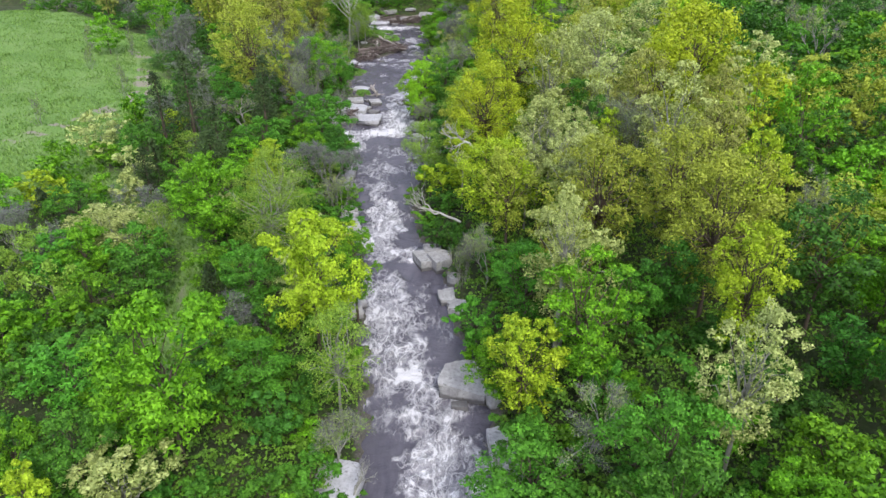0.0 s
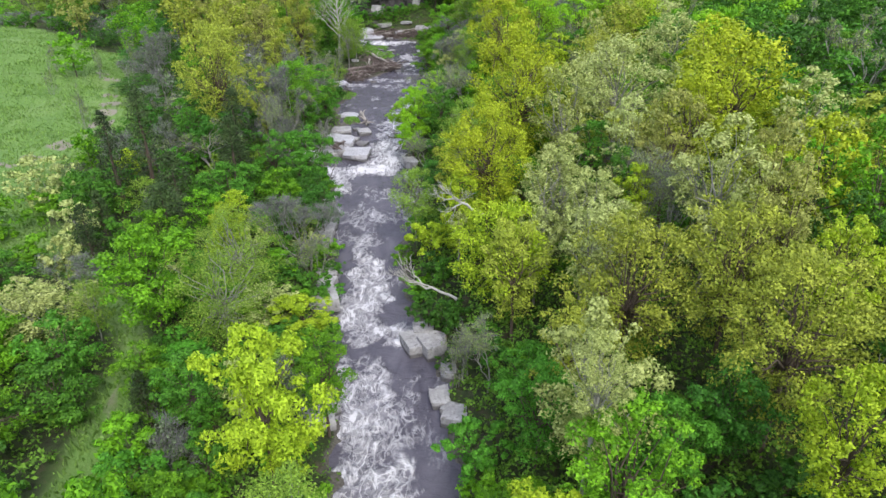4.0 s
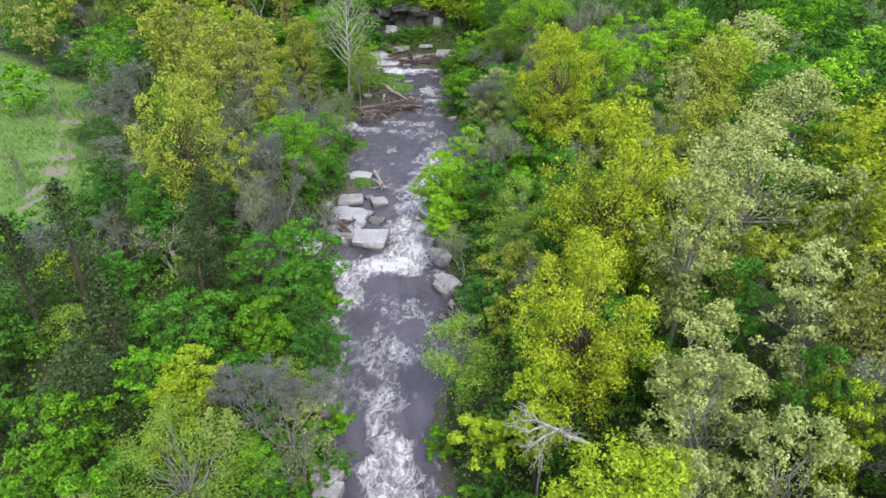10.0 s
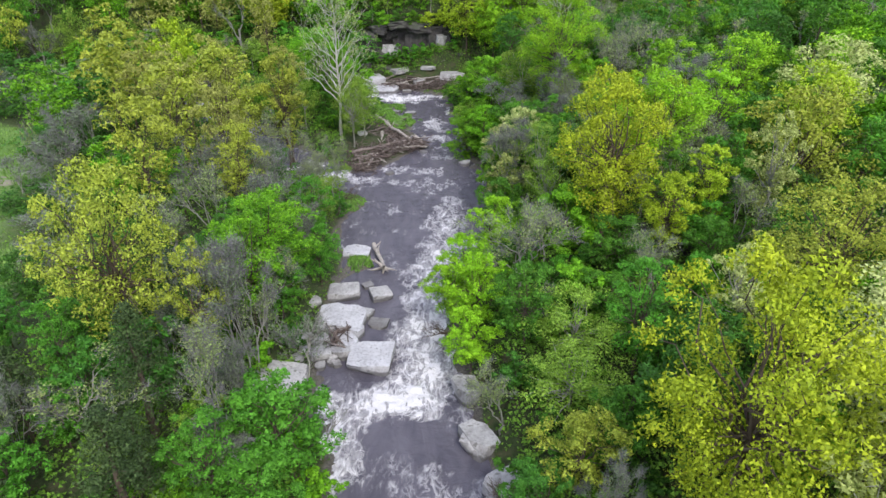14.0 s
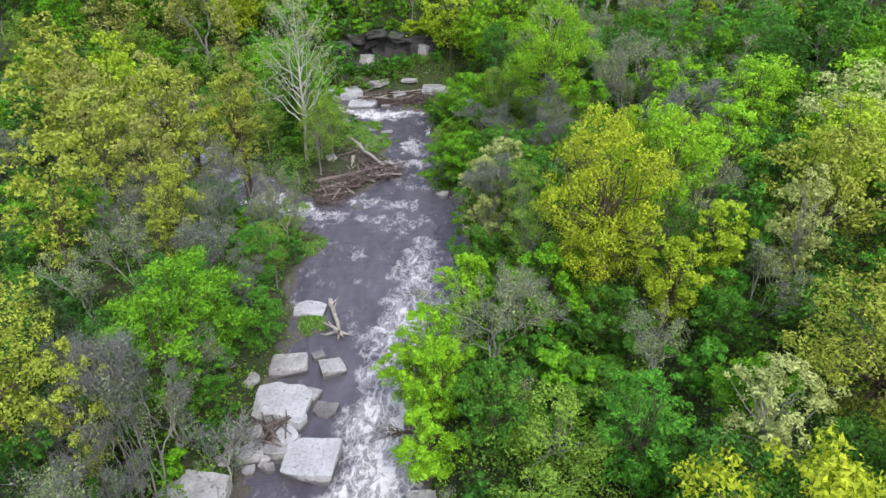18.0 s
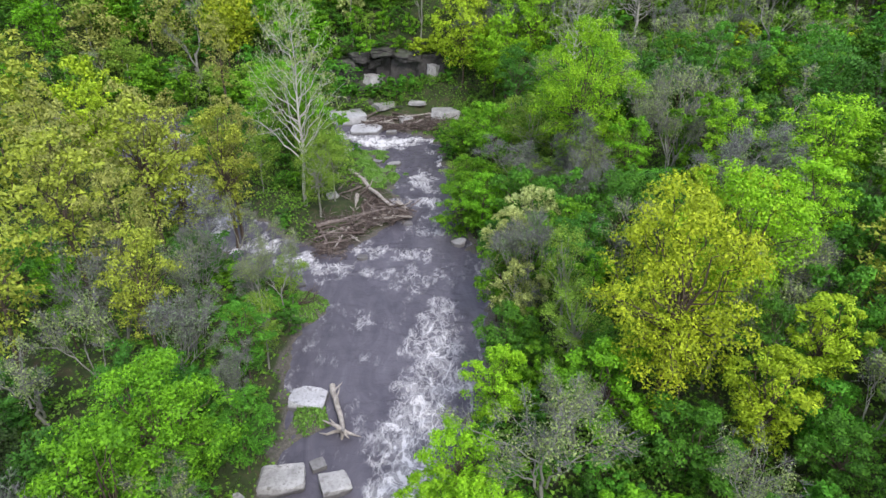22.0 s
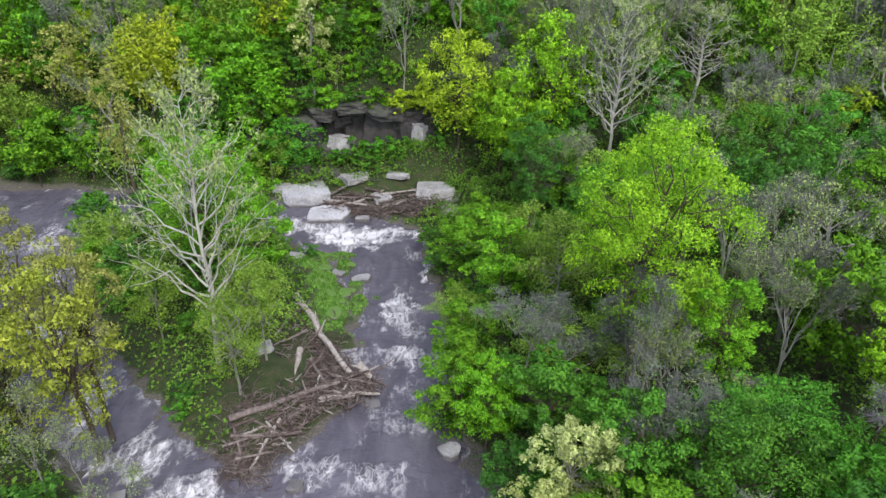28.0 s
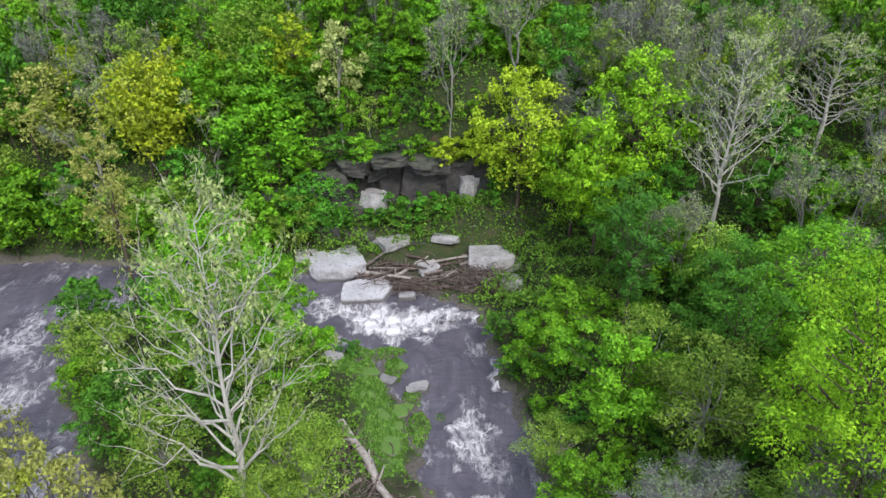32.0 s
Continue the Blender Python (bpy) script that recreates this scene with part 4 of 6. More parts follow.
def twig_cloud(tips, ways, n, length, rng, width=0.022):
    """n thin twigs that fan out from the ends of the branches."""
    idx = rng.randint(0, len(tips), n)
    w = ways[idx] + rng.normal(0, 0.55, (n, 3)) + np.array([0, 0, 0.15])
    w /= np.linalg.norm(w, axis=1)[:, None]
    ln = (length * rng.uniform(0.4, 1.2, n))[:, None]
    p = tips[idx] + rng.normal(0, 0.12, (n, 3))
    a = np.cross(w, rng.normal(0, 1, (n, 3)))
    a /= np.linalg.norm(a, axis=1)[:, None] + 1e-9
    wd = (width * rng.uniform(0.6, 1.4, n))[:, None]
    return np.stack([p + a * wd, p - a * wd, p + w * ln], 1).reshape(-1, 3), np.arange(3 * n).reshape(-1, 3)


def crown_clumps(rng, r, deep, n, layered=False):
    """Middles and sizes of the tufts of a crown of radius r and depth deep: boughs set round a dome, each carrying its own head of tufts."""
    boughs = []
    m = 7 + int(n / 10)
    for q in range(m):
        t = 1 - ((q + rng.uniform(0.2, 0.8)) / m) ** 0.85
        a = q * 2.4 + rng.normal(0, 0.35)
        prof = math.sqrt(max(0.0, 1 - max(0.0, (t - 0.55) / 0.45) ** 2)) * (0.5 + 0.5 * min(1.0, t / 0.55))
        size = r * rng.uniform(0.24, 0.4)
        rad = max(0.0, r * prof * rng.uniform(0.8, 1.06) - size * 0.8)
        boughs.append((math.cos(a) * rad, math.sin(a) * rad, deep * (0.06 + 0.94 * t) - size * 0.75, size))
    out_c, out_s = [], []
    for q in range(n):
        bx, by, bz, size = boughs[q % m]
        d = rng.normal(0, 1, 3)
        d[2] = abs(d[2]) * 0.9 - 0.25
        d /= np.linalg.norm(d)
        k = size * rng.uniform(0.5, 1.0)
        out_c.append((bx + d[0] * k, by + d[1] * k, bz + d[2] * k * (0.75 if layered else 0.88)))
        out_s.append(size * rng.uniform(0.3, 0.52))
    return np.array(out_c), np.array(out_s)


def limbs(pile, rng, base, tops, r0, sides=5):
    """Crooked limbs from the trunk out to the clumps."""
    for q in tops:
        start = base * rng.uniform(0.75, 1.0)
        p = bent(start, q, rng, 0.16, 5)
        p[1:-1, 2] += 0.06 * np.linalg.norm(q - start)
        tube(pile, p, np.linspace(r0 * rng.uniform(0.28, 0.5), r0 * 0.07, 5), sides)


def branching(pile, rng, p, way, length, rad, depth, tips, ways, spread=0.6):
    """A bare branch that forks again and again."""
    end = p + way * length
    tube(pile, bent(p, end, rng, 0.16, 4), np.linspace(rad, rad * 0.6, 4), 6 if depth > 2 else 3)
    if depth == 0:
        tips.append(end)
        ways.append(way)
        return
    for q in range(3 if rng.rand() < 0.65 else 2):
        w = way + rng.normal(0, spread, 3) + np.array([0, 0, 0.16])
        w /= np.linalg.norm(w)
        branching(pile, rng, end - way * length * rng.uniform(0, 0.45), w, length * rng.uniform(0.6, 0.85), rad * 0.58, depth - 1, tips, ways, spread)


KIND = {
    "golden_oak": ("oak_tree", "oak in golden yellow spring flower on the bank", BARK, 0.25),
    "yellow_green_maple": ("hickory_tree", "broad hickory with fresh yellow-green spring leaves", BARK, 0.26),
    "bright_maple": ("maple_tree", "leafy maple with bright green spring foliage", BARK, 0.27),
    "lime_maple": ("maple_tree", "full maple with lime green young leaves above the bank", BARK, 0.25),
    "green_ash": ("ash_tree", "bushy mid-green ash among the undergrowth", BARK, 0.25),
    "dark_elm": ("elm_tree", "shaded elm with deep green leaves", BARK, 0.25),
    "pale_poplar": ("poplar_tree", "poplar with pale silvery cream young leaves", GREY_BARK, 0.23),
    "olive_oak": ("oak_tree", "wide oak with olive-gold opening leaves", BARK, 0.22),
    "tan_oak": ("oak_tree", "oak with tan brown young foliage", BARK, 0.22),
    "feathery_willow": ("willow_tree", "soft feathery willow with light green leaves by the water", GREY_BARK, 0.2),
    "pale_sycamore": ("sycamore_tree", "tall pale-barked sycamore with sparse opening leaves on the island", WHITE_BARK, 0.2),
    "bare_tree": ("bare_tree", "leafless grey tree with fine twigs and few buds", GREY_BARK, 0.17),
    "grey_thicket": ("thicket", "grey thicket of bare twigs just coming into leaf", GREY_BARK, 0.17),
    "cedar": ("cedar_tree", "dark brownish green cedar of conical shape", BARK, 0.2),
}
FORM = {"small": (1.7, 3.2), "middle": (2.9, 8.0), "tall": (2.9, 12.0), "large": (4.6, 12.5)}
CROWN = {"small": (1.7, 2.6), "middle": (2.9, 5.6), "tall": (2.9, 9.0), "large": (4.6, 10.0)}
WHOLE = ("bare_tree", "grey_thicket", "pale_sycamore", "cedar")
MESHES = {}


def tree_meshes(kind, form, near, variant):
    """The meshes of one tree: (part name, mesh) pairs; leafy ones have a stem one metre high and a crown above its own base."""
    key = (kind, form, near, variant)
    if key in MESHES:
        return MESHES[key]
    _, _, bark, leaf = KIND[kind]
    r, h = FORM[form]
    rng = np.random.RandomState(abs(sum(ord(ch) * (q + 3) for q, ch in enumerate(kind + form))) + 17 * variant + 5)
    wood = Pile()
    n_leaf = {"small": 1500, "middle": 4300, "tall": 4300, "large": 9000}[form]
    many, size = ((0.37, 1.34), (0.86, 0.9), (1.7, 0.68), (2.8, 0.52))[near]
    n_leaf, leaf = int(n_leaf * many), leaf * size
    got = []
    if kind in ("bare_tree", "grey_thicket"):
        tips, ways = [], []
        stems = 1 if kind != "grey_thicket" and form != "small" else 4
        for q in range(stems):
            w = np.array([0, 0, 1.0]) if stems == 1 else np.append(rng.normal(0, 0.45, 2), 1.0)
            w /= np.linalg.norm(w)
            ln = h * (0.19 if stems == 1 else 0.2)
            branching(wood, rng, np.array([*rng.normal(0, 0.06 * (stems - 1) * r / 3, 2), -0.4]), w, ln, 0.009 * h if stems == 1 else 0.006 * h, (5 if near > 1 and stems == 1 else 4 if near and stems == 1 else 3), tips, ways, 0.4)
        tips, ways = np.array(tips), np.array(ways)
        top = tips[:, 2].max()
        wide = np.percentile(np.hypot(tips[:, 0], tips[:, 1]), 90)
        fit = np.array([r / wide, r / wide, h * 0.95 / top])
        wood.v = [q * fit for q in wood.v]
        tips = tips * fit
        tv, tf = twig_cloud(tips, ways, int(n_leaf * (0.22 if kind != "grey_thicket" else 0.4)), 0.16 * r + 0.3, rng, (0.03, 0.02, 0.014, 0.012)[near])
        got.append(("trunk" if stems == 1 else "stem_mass", wood.mesh("trunk", True, [bark])))
        got.append(("twig_mass", mesh_from("twig_mass", tv, tf, False, [TWIG])))
        nl = int(n_leaf * {"bare_tree": 0.4, "grey_thicket": 0.5}[kind])
        v, f, soft = leaf_cloud(tips, np.full(len(tips), 0.2 * r), nl, leaf * 0.85, rng)
        got.append(("crown", mesh_from("crown", v, f, True, [LEAF[kind]], soft)))
    elif kind == "pale_sycamore":
        top = bent((0, 0, -0.4), (0.02 * h, 0, h), rng, 0.03, 9)
        tube(wood, top, np.linspace(0.018 * h, 0.006, 9), 8)
        tips, ways = [], []
        for q in range(40):
            t = 0.24 + 0.74 * (q / 39)
            a = q * 2.4 + rng.normal(0, 0.3)
            p = np.array([0.02 * h * t, 0, h * t])
            ln = r * (1.15 * (1 - t) ** 0.6 + 0.16) * rng.uniform(0.75, 1.15)
            w = np.array([math.cos(a), math.sin(a), rng.uniform(0.45, 0.95)])
            w /= np.linalg.norm(w)
            limb = bent(p, p + w * ln, rng, 0.12, 6)
            tube(wood, limb, np.linspace(0.0065 * h * (1 - t) + 0.022, 0.01, 6), 5)
            for k in range(7):
                m = limb[rng.randint(2, 6)]
                v2 = w + rng.normal(0, 0.55, 3)
                v2 /= np.linalg.norm(v2)
                e = m + v2 * ln * rng.uniform(0.22, 0.42)
                tube(wood, bent(m, e, rng, 0.14, 4), np.linspace(0.02, 0.006, 4), 3)
                tips.append(e)
                ways.append(v2)
        tips, ways = np.array(tips), np.array(ways)
        tv, tf = twig_cloud(tips, ways, 1000, 0.6, rng, 0.011)
        v, f, soft = leaf_cloud(tips, np.full(len(tips), 0.4), 3000, 0.16, rng, core=0.0)
        got = [("trunk", wood.mesh("trunk", True, [bark])), ("twig_mass", mesh_from("twig_mass", tv, tf, False, [WHITE_BARK])), ("crown", mesh_from("crown", v, f, True, [LEAF[kind]], soft))]
    elif kind == "cedar":
        rr, hh = r * 1.05, h
        tube(wood, bent((0, 0, -0.4), (0, 0, hh * 0.95), rng, 0.02, 6), np.linspace(0.03 * hh, 0.01, 6), 6)
        c, s = [], []
        for q in range(170 if near else 80):
            t = rng.uniform(0.04, 1) ** 0.8
            a = rng.uniform(0, 6.283)
            rad = rr * (1 - t) ** 0.75 * rng.uniform(0.55, 1.0) + 0.05
            tip = np.array([math.cos(a) * rad, math.sin(a) * rad, hh * (0.08 + 0.9 * t) + 0.1 * rad])
            c.append(tip)
            s.append(0.15 * rr + 0.13 * rr * (1 - t))
            if q % 3 == 0:
                tube(wood, bent((0, 0, tip[2] - 0.25 * rad), tip, rng, 0.08, 4), np.linspace(0.03, 0.008, 4), 3)
        v, f, soft = leaf_cloud(c, s, n_leaf, leaf, rng, 0.55, 0.4)
        got = [("trunk", wood.mesh("trunk", True, [bark])), ("crown", mesh_from("crown", v, f, True, [LEAF[kind]], soft))]
    else:
        feather, layered = kind == "feathery_willow", kind in ("bright_maple", "green_ash", "lime_maple")
        r, deep = CROWN[form]
        n = {"small": 40, "middle": 110, "tall": 160, "large": 260}[form]
        c, s = crown_clumps(rng, r, deep, n, layered)
        if feather:
            s = s * 1.35
            n_leaf, leaf = int(n_leaf * 1.1), leaf * 0.8
        if kind in ("pale_poplar", "tan_oak", "olive_oak", "golden_oak"):
            n_leaf = int(n_leaf * 0.92)
        if layered or kind == "dark_elm":
            n_leaf, leaf = int(n_leaf * 1.2), leaf * 0.84
        stem = bent((0, 0, -0.04), (0, 0, 1), rng, 0.02, 5)
        tube(wood, stem, np.linspace(0.014, 0.008, 5), 7)
        got = [("trunk", wood.mesh("trunk", True, [bark]))]
        if near:
            boughs = Pile()
            limbs(boughs, rng, np.array([0, 0, deep * 0.3]), c[:: 4 if near > 1 else 9], 0.013 * (r + deep), 4 if near > 1 else 3)
            got.append(("branch_mass", boughs.mesh("branch_mass", True, [bark])))
        v, f, soft = leaf_cloud(c, s, n_leaf, leaf, rng, 0.68 if layered else 0.8)
        got.append(("crown", mesh_from("crown", v, f, True, [LEAF[kind]], soft)))
    MESHES[key] = got
    return got


planted = []
tree_rng = random.Random(11)


def detail(x, y, top):
    """How fine the leaves are, from 0 in the distance to 3 for crowns that rise close to the line of flight over the river."""
    reach = math.hypot(x + 4, 32 - top) + max(0.0, y - 150) * 0.8
    return 3 if reach < 20 else 2 if reach < 29 else 1 if reach < 42 else 0


def plant(kind, x, y, top, r, near=None, rooted=None):
    """A tree whose crown has the radius r and reaches up to the height top above the water."""
    gz = ground_z(x, y) if rooted is None else rooted
    h = max(top - gz, 1.2)
    if near is None:
        near = detail(x, y, top)
    form = "small" if (h < 5.0 and r < 2.3) or r < 1.4 else ("tall" if h > 3.4 * r and y < 165 else "middle") if r < 3.6 else "large"
    variant = tree_rng.randint(0, (1, 2, 2, 1)[near])
    planted.append((x, y, r * (0.45 if kind in ("bare_tree", "grey_thicket") else 1.0)))
    name, label, _, _ = KIND[kind]
    if kind == "bright_maple" and variant != 1:
        name, label = "basswood_tree", "leafy basswood with bright green spring foliage"
    if form == "small" and kind not in ("cedar", "grey_thicket", "bare_tree"):
        name, label = "shrub", {"golden_oak": "golden yellow", "yellow_green_maple": "yellow-green", "bright_maple": "bright green", "lime_maple": "lime green", "green_ash": "mid-green", "dark_elm": "deep green",
                                "pale_poplar": "pale silvery", "olive_oak": "olive", "tan_oak": "tan brown", "feathery_willow": "soft light green"}[kind] + " leafy shrub in the undergrowth of the bank"
        if kind != "green_ash":
            name, label = "bush", label.replace("shrub", "bush")
    ob = tagged(new(name), label, "shrub" if name in ("shrub", "bush", "thicket") else "tree", {"shrub": "shrubs of the undergrowth", "bush": "bushes of the undergrowth", "thicket": "thickets of the banks"}.get(name, "trees of the valley"))
    ob.matrix_basis = Matrix.Translation((x, y, gz)) @ Matrix.Rotation(tree_rng.uniform(0, 6.283), 4, "Z")
    r0, h0 = FORM[form]
    whole = Matrix.Diagonal((r / r0, r / r0, h / h0, 1))
    r0, deep = CROWN[form]
    k = r / r0 * (1.25 if kind == "olive_oak" and y > 105 else 1.12)
    kz = min(k * max(0.85, min(1.2, 0.75 * h / (deep * k))), 0.95 * h / deep)
    top = Matrix.Translation((0, 0, h - deep * kz)) @ Matrix.Diagonal((k, k, kz, 1))
    stem = Matrix.Diagonal((0.9 * h, 0.9 * h, h - 0.6 * deep * kz, 1))
    holder = ob
    for pname, me in tree_meshes(kind, form, near, variant):
        piece = part(pname, me, holder if pname == "branch_mass" else ob)
        if kind in WHOLE:
            piece.matrix_basis = whole
        elif pname == "trunk":
            piece.matrix_basis, holder = stem, piece
        else:
            piece.matrix_basis = stem.inverted() @ top if pname == "branch_mass" else top
        if pname in ("stem_mass", "twig_mass", "branch_mass"):
            piece["kind"] = "stuff"
    return ob


plant("yellow_green_maple", -19.4, 21.8, 8, 1.3)
plant("bright_maple", 17.9, 22.3, 10, 2.9)
plant("pale_poplar", -16.0, 23.4, 7, 3.0)
plant("green_ash", -18.7, 24.7, 8, 2.4)
plant("pale_poplar", 14.3, 24.7, 15, 2.1)
plant("green_ash", 11.2, 25.6, 7, 1.8)
plant("bare_tree", 7.8, 26.5, 8, 2.2)
plant("bright_maple", -14.6, 27.6, 13.5, 3.5)
plant("bare_tree", -6.0, 27.7, 4.5, 2.3)
plant("green_ash", 4.7, 28.7, 5, 2.0)
plant("dark_elm", 18.6, 28.9, 8, 2.5)
plant("green_ash", 15.5, 30.2, 7, 2.2)
plant("green_ash", 9.5, 30.7, 7, 1.7)
plant("dark_elm", 23.1, 30.8, 10, 2.4)
plant("yellow_green_maple", 4.7, 31.0, 10, 2.3)
plant("green_ash", -21.9, 31.2, 8, 2.8)
plant("feathery_willow", -6.3, 31.8, 10, 2.3)
plant("bright_maple", 8.4, 32.3, 13.5, 2.9)
plant("yellow_green_maple", 17.3, 32.3, 15.5, 2.2)
plant("green_ash", -11.4, 32.6, 7, 2.3)
plant("pale_poplar", 6.9, 33.1, 16.5, 1.4)
plant("dark_elm", 13.8, 34.9, 6, 1.8)
plant("dark_elm", 17.5, 35.2, 7, 2.0)
plant("dark_elm", 23.2, 35.4, 16, 3.0)
plant("pale_poplar", 7.8, 36.4, 15.3, 2.8)
plant("green_ash", -12.0, 37.9, 6, 1.9)
plant("yellow_green_maple", -8.6, 37.9, 13, 3.4)
plant("dark_elm", 15.0, 38.0, 11, 2.4)
plant("olive_oak", 17.5, 38.3, 17, 3.9)
plant("grey_thicket", -15.4, 38.7, 5.5, 2.2)
plant("green_ash", 5.7, 39.2, 10, 2.1)
plant("green_ash", 2.3, 40.0, 5, 2.1)
plant("bright_maple", -25.4, 40.8, 7, 2.2)
plant("bare_tree", 24.0, 40.8, 15, 1.5)
plant("yellow_green_maple", 20.9, 41.5, 17.5, 2.0)
plant("olive_oak", 7.7, 42.0, 12, 2.3)
plant("green_ash", -14.1, 42.4, 8, 2.3)
plant("green_ash", 5.8, 43.3, 8, 2.3)
plant("green_ash", -23.0, 43.6, 6.5, 2.6)
plant("bright_maple", -6.7, 43.9, 9, 1.8)
plant("olive_oak", 11.2, 44.4, 16, 3.8)
plant("olive_oak", 17.0, 44.6, 17, 3.7)
plant("bare_tree", 3.5, 45.9, 7.5, 1.8)
plant("bright_maple", -28.2, 46.3, 7.5, 2.0)
plant("green_ash", -30.4, 46.4, 7, 2.8)
plant("pale_poplar", 9.3, 46.7, 15.8, 1.6)
plant("tan_oak", 20.6, 46.9, 18, 2.2)
plant("bare_tree", 1.9, 48.3, 5, 1.7)
plant("bright_maple", -29.0, 48.6, 7, 2.0)
plant("pale_poplar", 11.2, 49.2, 14.5, 2.3)
plant("olive_oak", 5.3, 50.1, 13, 2.4)
plant("pale_poplar", 18.2, 51.7, 19.3, 3.1)
plant("pale_poplar", -27.8, 51.7, 6.5, 4.0)
plant("grey_thicket", -36.6, 51.9, 7, 2.5)
plant("feathery_willow", -15.1, 52.0, 10, 3.8)
plant("bright_maple", 28.9, 52.1, 19, 2.9)
plant("tan_oak", 21.9, 52.1, 19, 2.3)
plant("bright_maple", -20.1, 52.6, 11, 3.4)
plant("golden_oak", 25.4, 53.0, 19, 2.7)
plant("yellow_green_maple", 4.6, 53.4, 12.5, 3.7)
plant("dark_elm", 0.8, 53.4, 4.5, 1.3)
plant("pale_poplar", 10.5, 53.7, 15, 2.3)
plant("bare_tree", 16.3, 54.2, 15, 2.5)
plant("pale_poplar", 7.3, 54.3, 12, 1.5)
plant("dark_elm", -0.6, 54.9, 4, 1.6)
plant("green_ash", -18.2, 55.9, 6, 2.5)
plant("green_ash", -33.9, 56.6, 7, 2.7)
plant("yellow_green_maple", 14.3, 56.8, 14, 1.5)
plant("bare_tree", 15.6, 57.5, 15, 2.8)
plant("pale_poplar", 8.6, 57.7, 14.5, 2.8)
plant("green_ash", 13.5, 58.3, 14.5, 1.8)
plant("bright_maple", -23.3, 58.9, 7, 1.9)
plant("pale_poplar", 1.8, 59.0, 9, 0.9)
plant("feathery_willow", -15.9, 59.1, 9, 3.6)
plant("yellow_green_maple", 15.5, 59.8, 12, 1.5)
plant("yellow_green_maple", 1.8, 60.6, 12, 1.7)
plant("tan_oak", 18.2, 61.6, 18, 2.9)
plant("pale_poplar", 10.4, 62.0, 14, 2.8)
plant("bright_maple", -23.3, 62.1, 8, 2.2)
plant("yellow_green_maple", -17.9, 62.2, 6.5, 1.7)
plant("bare_tree", -10.8, 62.2, 5, 1.8)
plant("cedar", -29.5, 62.5, 8, 1.8)
plant("pale_poplar", 15.7, 63.6, 17, 2.3)
plant("pale_poplar", 29.4, 63.6, 19, 2.9)
plant("grey_thicket", -12.1, 64.1, 8, 3.9)
plant("cedar", -23.5, 64.5, 9, 3.9)
plant("golden_oak", 21.1, 65.0, 19, 2.8)
plant("yellow_green_maple", -18.3, 65.1, 7, 1.7)
plant("golden_oak", 4.2, 63.8, 16.8, 3.8)
plant("bright_maple", -20.6, 66.0, 8, 1.7)
plant("yellow_green_maple", -18.2, 67.0, 7.5, 1.7)
plant("bright_maple", -40.8, 67.5, 7, 2.8)
plant("green_ash", -14.4, 67.9, 6, 1.4)
plant("golden_oak", 25.6, 68.7, 20.9, 5.2)
plant("grey_thicket", 15.1, 68.7, 11, 2.3)
plant("pale_poplar", 11.1, 69.4, 18, 2.8)
plant("green_ash", 3.4, 69.6, 9, 2.6)
plant("green_ash", -32.5, 70.3, 8, 3.1)
plant("feathery_willow", -2.0, 68.4, 8.8, 2.7)
plant("cedar", -24.7, 70.7, 9.5, 2.8)
plant("dark_elm", -11.2, 71.3, 6, 2.2)
plant("green_ash", -20.0, 71.5, 8.5, 3.2)
plant("bright_maple", -15.3, 72.0, 7.5, 2.1)
plant("olive_oak", 12.3, 72.8, 15, 2.2)
plant("pale_poplar", 22.1, 73.1, 17, 2.2)
plant("olive_oak", 0.9, 73.2, 7, 1.5)
plant("cedar", -31.6, 73.4, 12.6, 2.4)
plant("dark_elm", -12.1, 74.4, 6, 2.1)
plant("pale_poplar", -39.6, 74.6, 8, 3.1)
plant("cedar", -28.9, 75.7, 14.2, 2.7)
plant("golden_oak", 7.6, 74.2, 20.6, 4.6)
plant("grey_thicket", 2.9, 75.9, 10, 1.6)
plant("cedar", -20.8, 76.7, 11, 2.6)
plant("green_ash", -14.4, 77.4, 7, 2.3)
plant("pale_poplar", 17.5, 77.7, 18.5, 5.2)
plant("dark_elm", -0.1, 77.7, 6, 2.0)
plant("golden_oak", 27.6, 77.8, 20.5, 5.2)
plant("green_ash", -17.3, 78.5, 9, 2.0)
plant("bare_tree", -29.7, 79.3, 8, 2.1)
plant("cedar", -21.2, 79.7, 8, 1.7)
plant("green_ash", 4.7, 81.2, 8, 2.4)
plant("grey_thicket", -33.4, 81.9, 8.5, 3.3)
plant("grey_thicket", -29.6, 82.0, 9, 1.5)
plant("green_ash", -14.5, 82.3, 8, 3.4)
plant("bare_tree", -25.1, 82.4, 8, 3.4)
plant("bare_tree", -17.9, 82.8, 12, 2.4)
plant("green_ash", -27.2, 83.0, 7, 1.6)
plant("cedar", -29.7, 83.6, 9, 2.3)
plant("cedar", -22.2, 83.7, 12, 2.6)
plant("feathery_willow", 2.6, 85.0, 8, 3.2)
plant("bare_tree", -1.5, 85.3, 6, 2.0)
plant("grey_thicket", -18.2, 85.8, 8.5, 2.4)
plant("pale_poplar", 12.5, 86.8, 14, 2.4)
plant("golden_oak", 29.1, 86.8, 16.5, 2.8)
plant("olive_oak", -20.3, 88.8, 13, 1.9)
plant("grey_thicket", -17.9, 88.9, 13, 3.5)
plant("bright_maple", 27.3, 88.9, 15, 2.4)
plant("olive_oak", 18.7, 89.1, 17, 4.4)
plant("olive_oak", -25.7, 89.8, 18, 4.2)
plant("feathery_willow", 3.5, 90.0, 9, 3.2)
plant("green_ash", 8.3, 90.8, 7.5, 2.4)
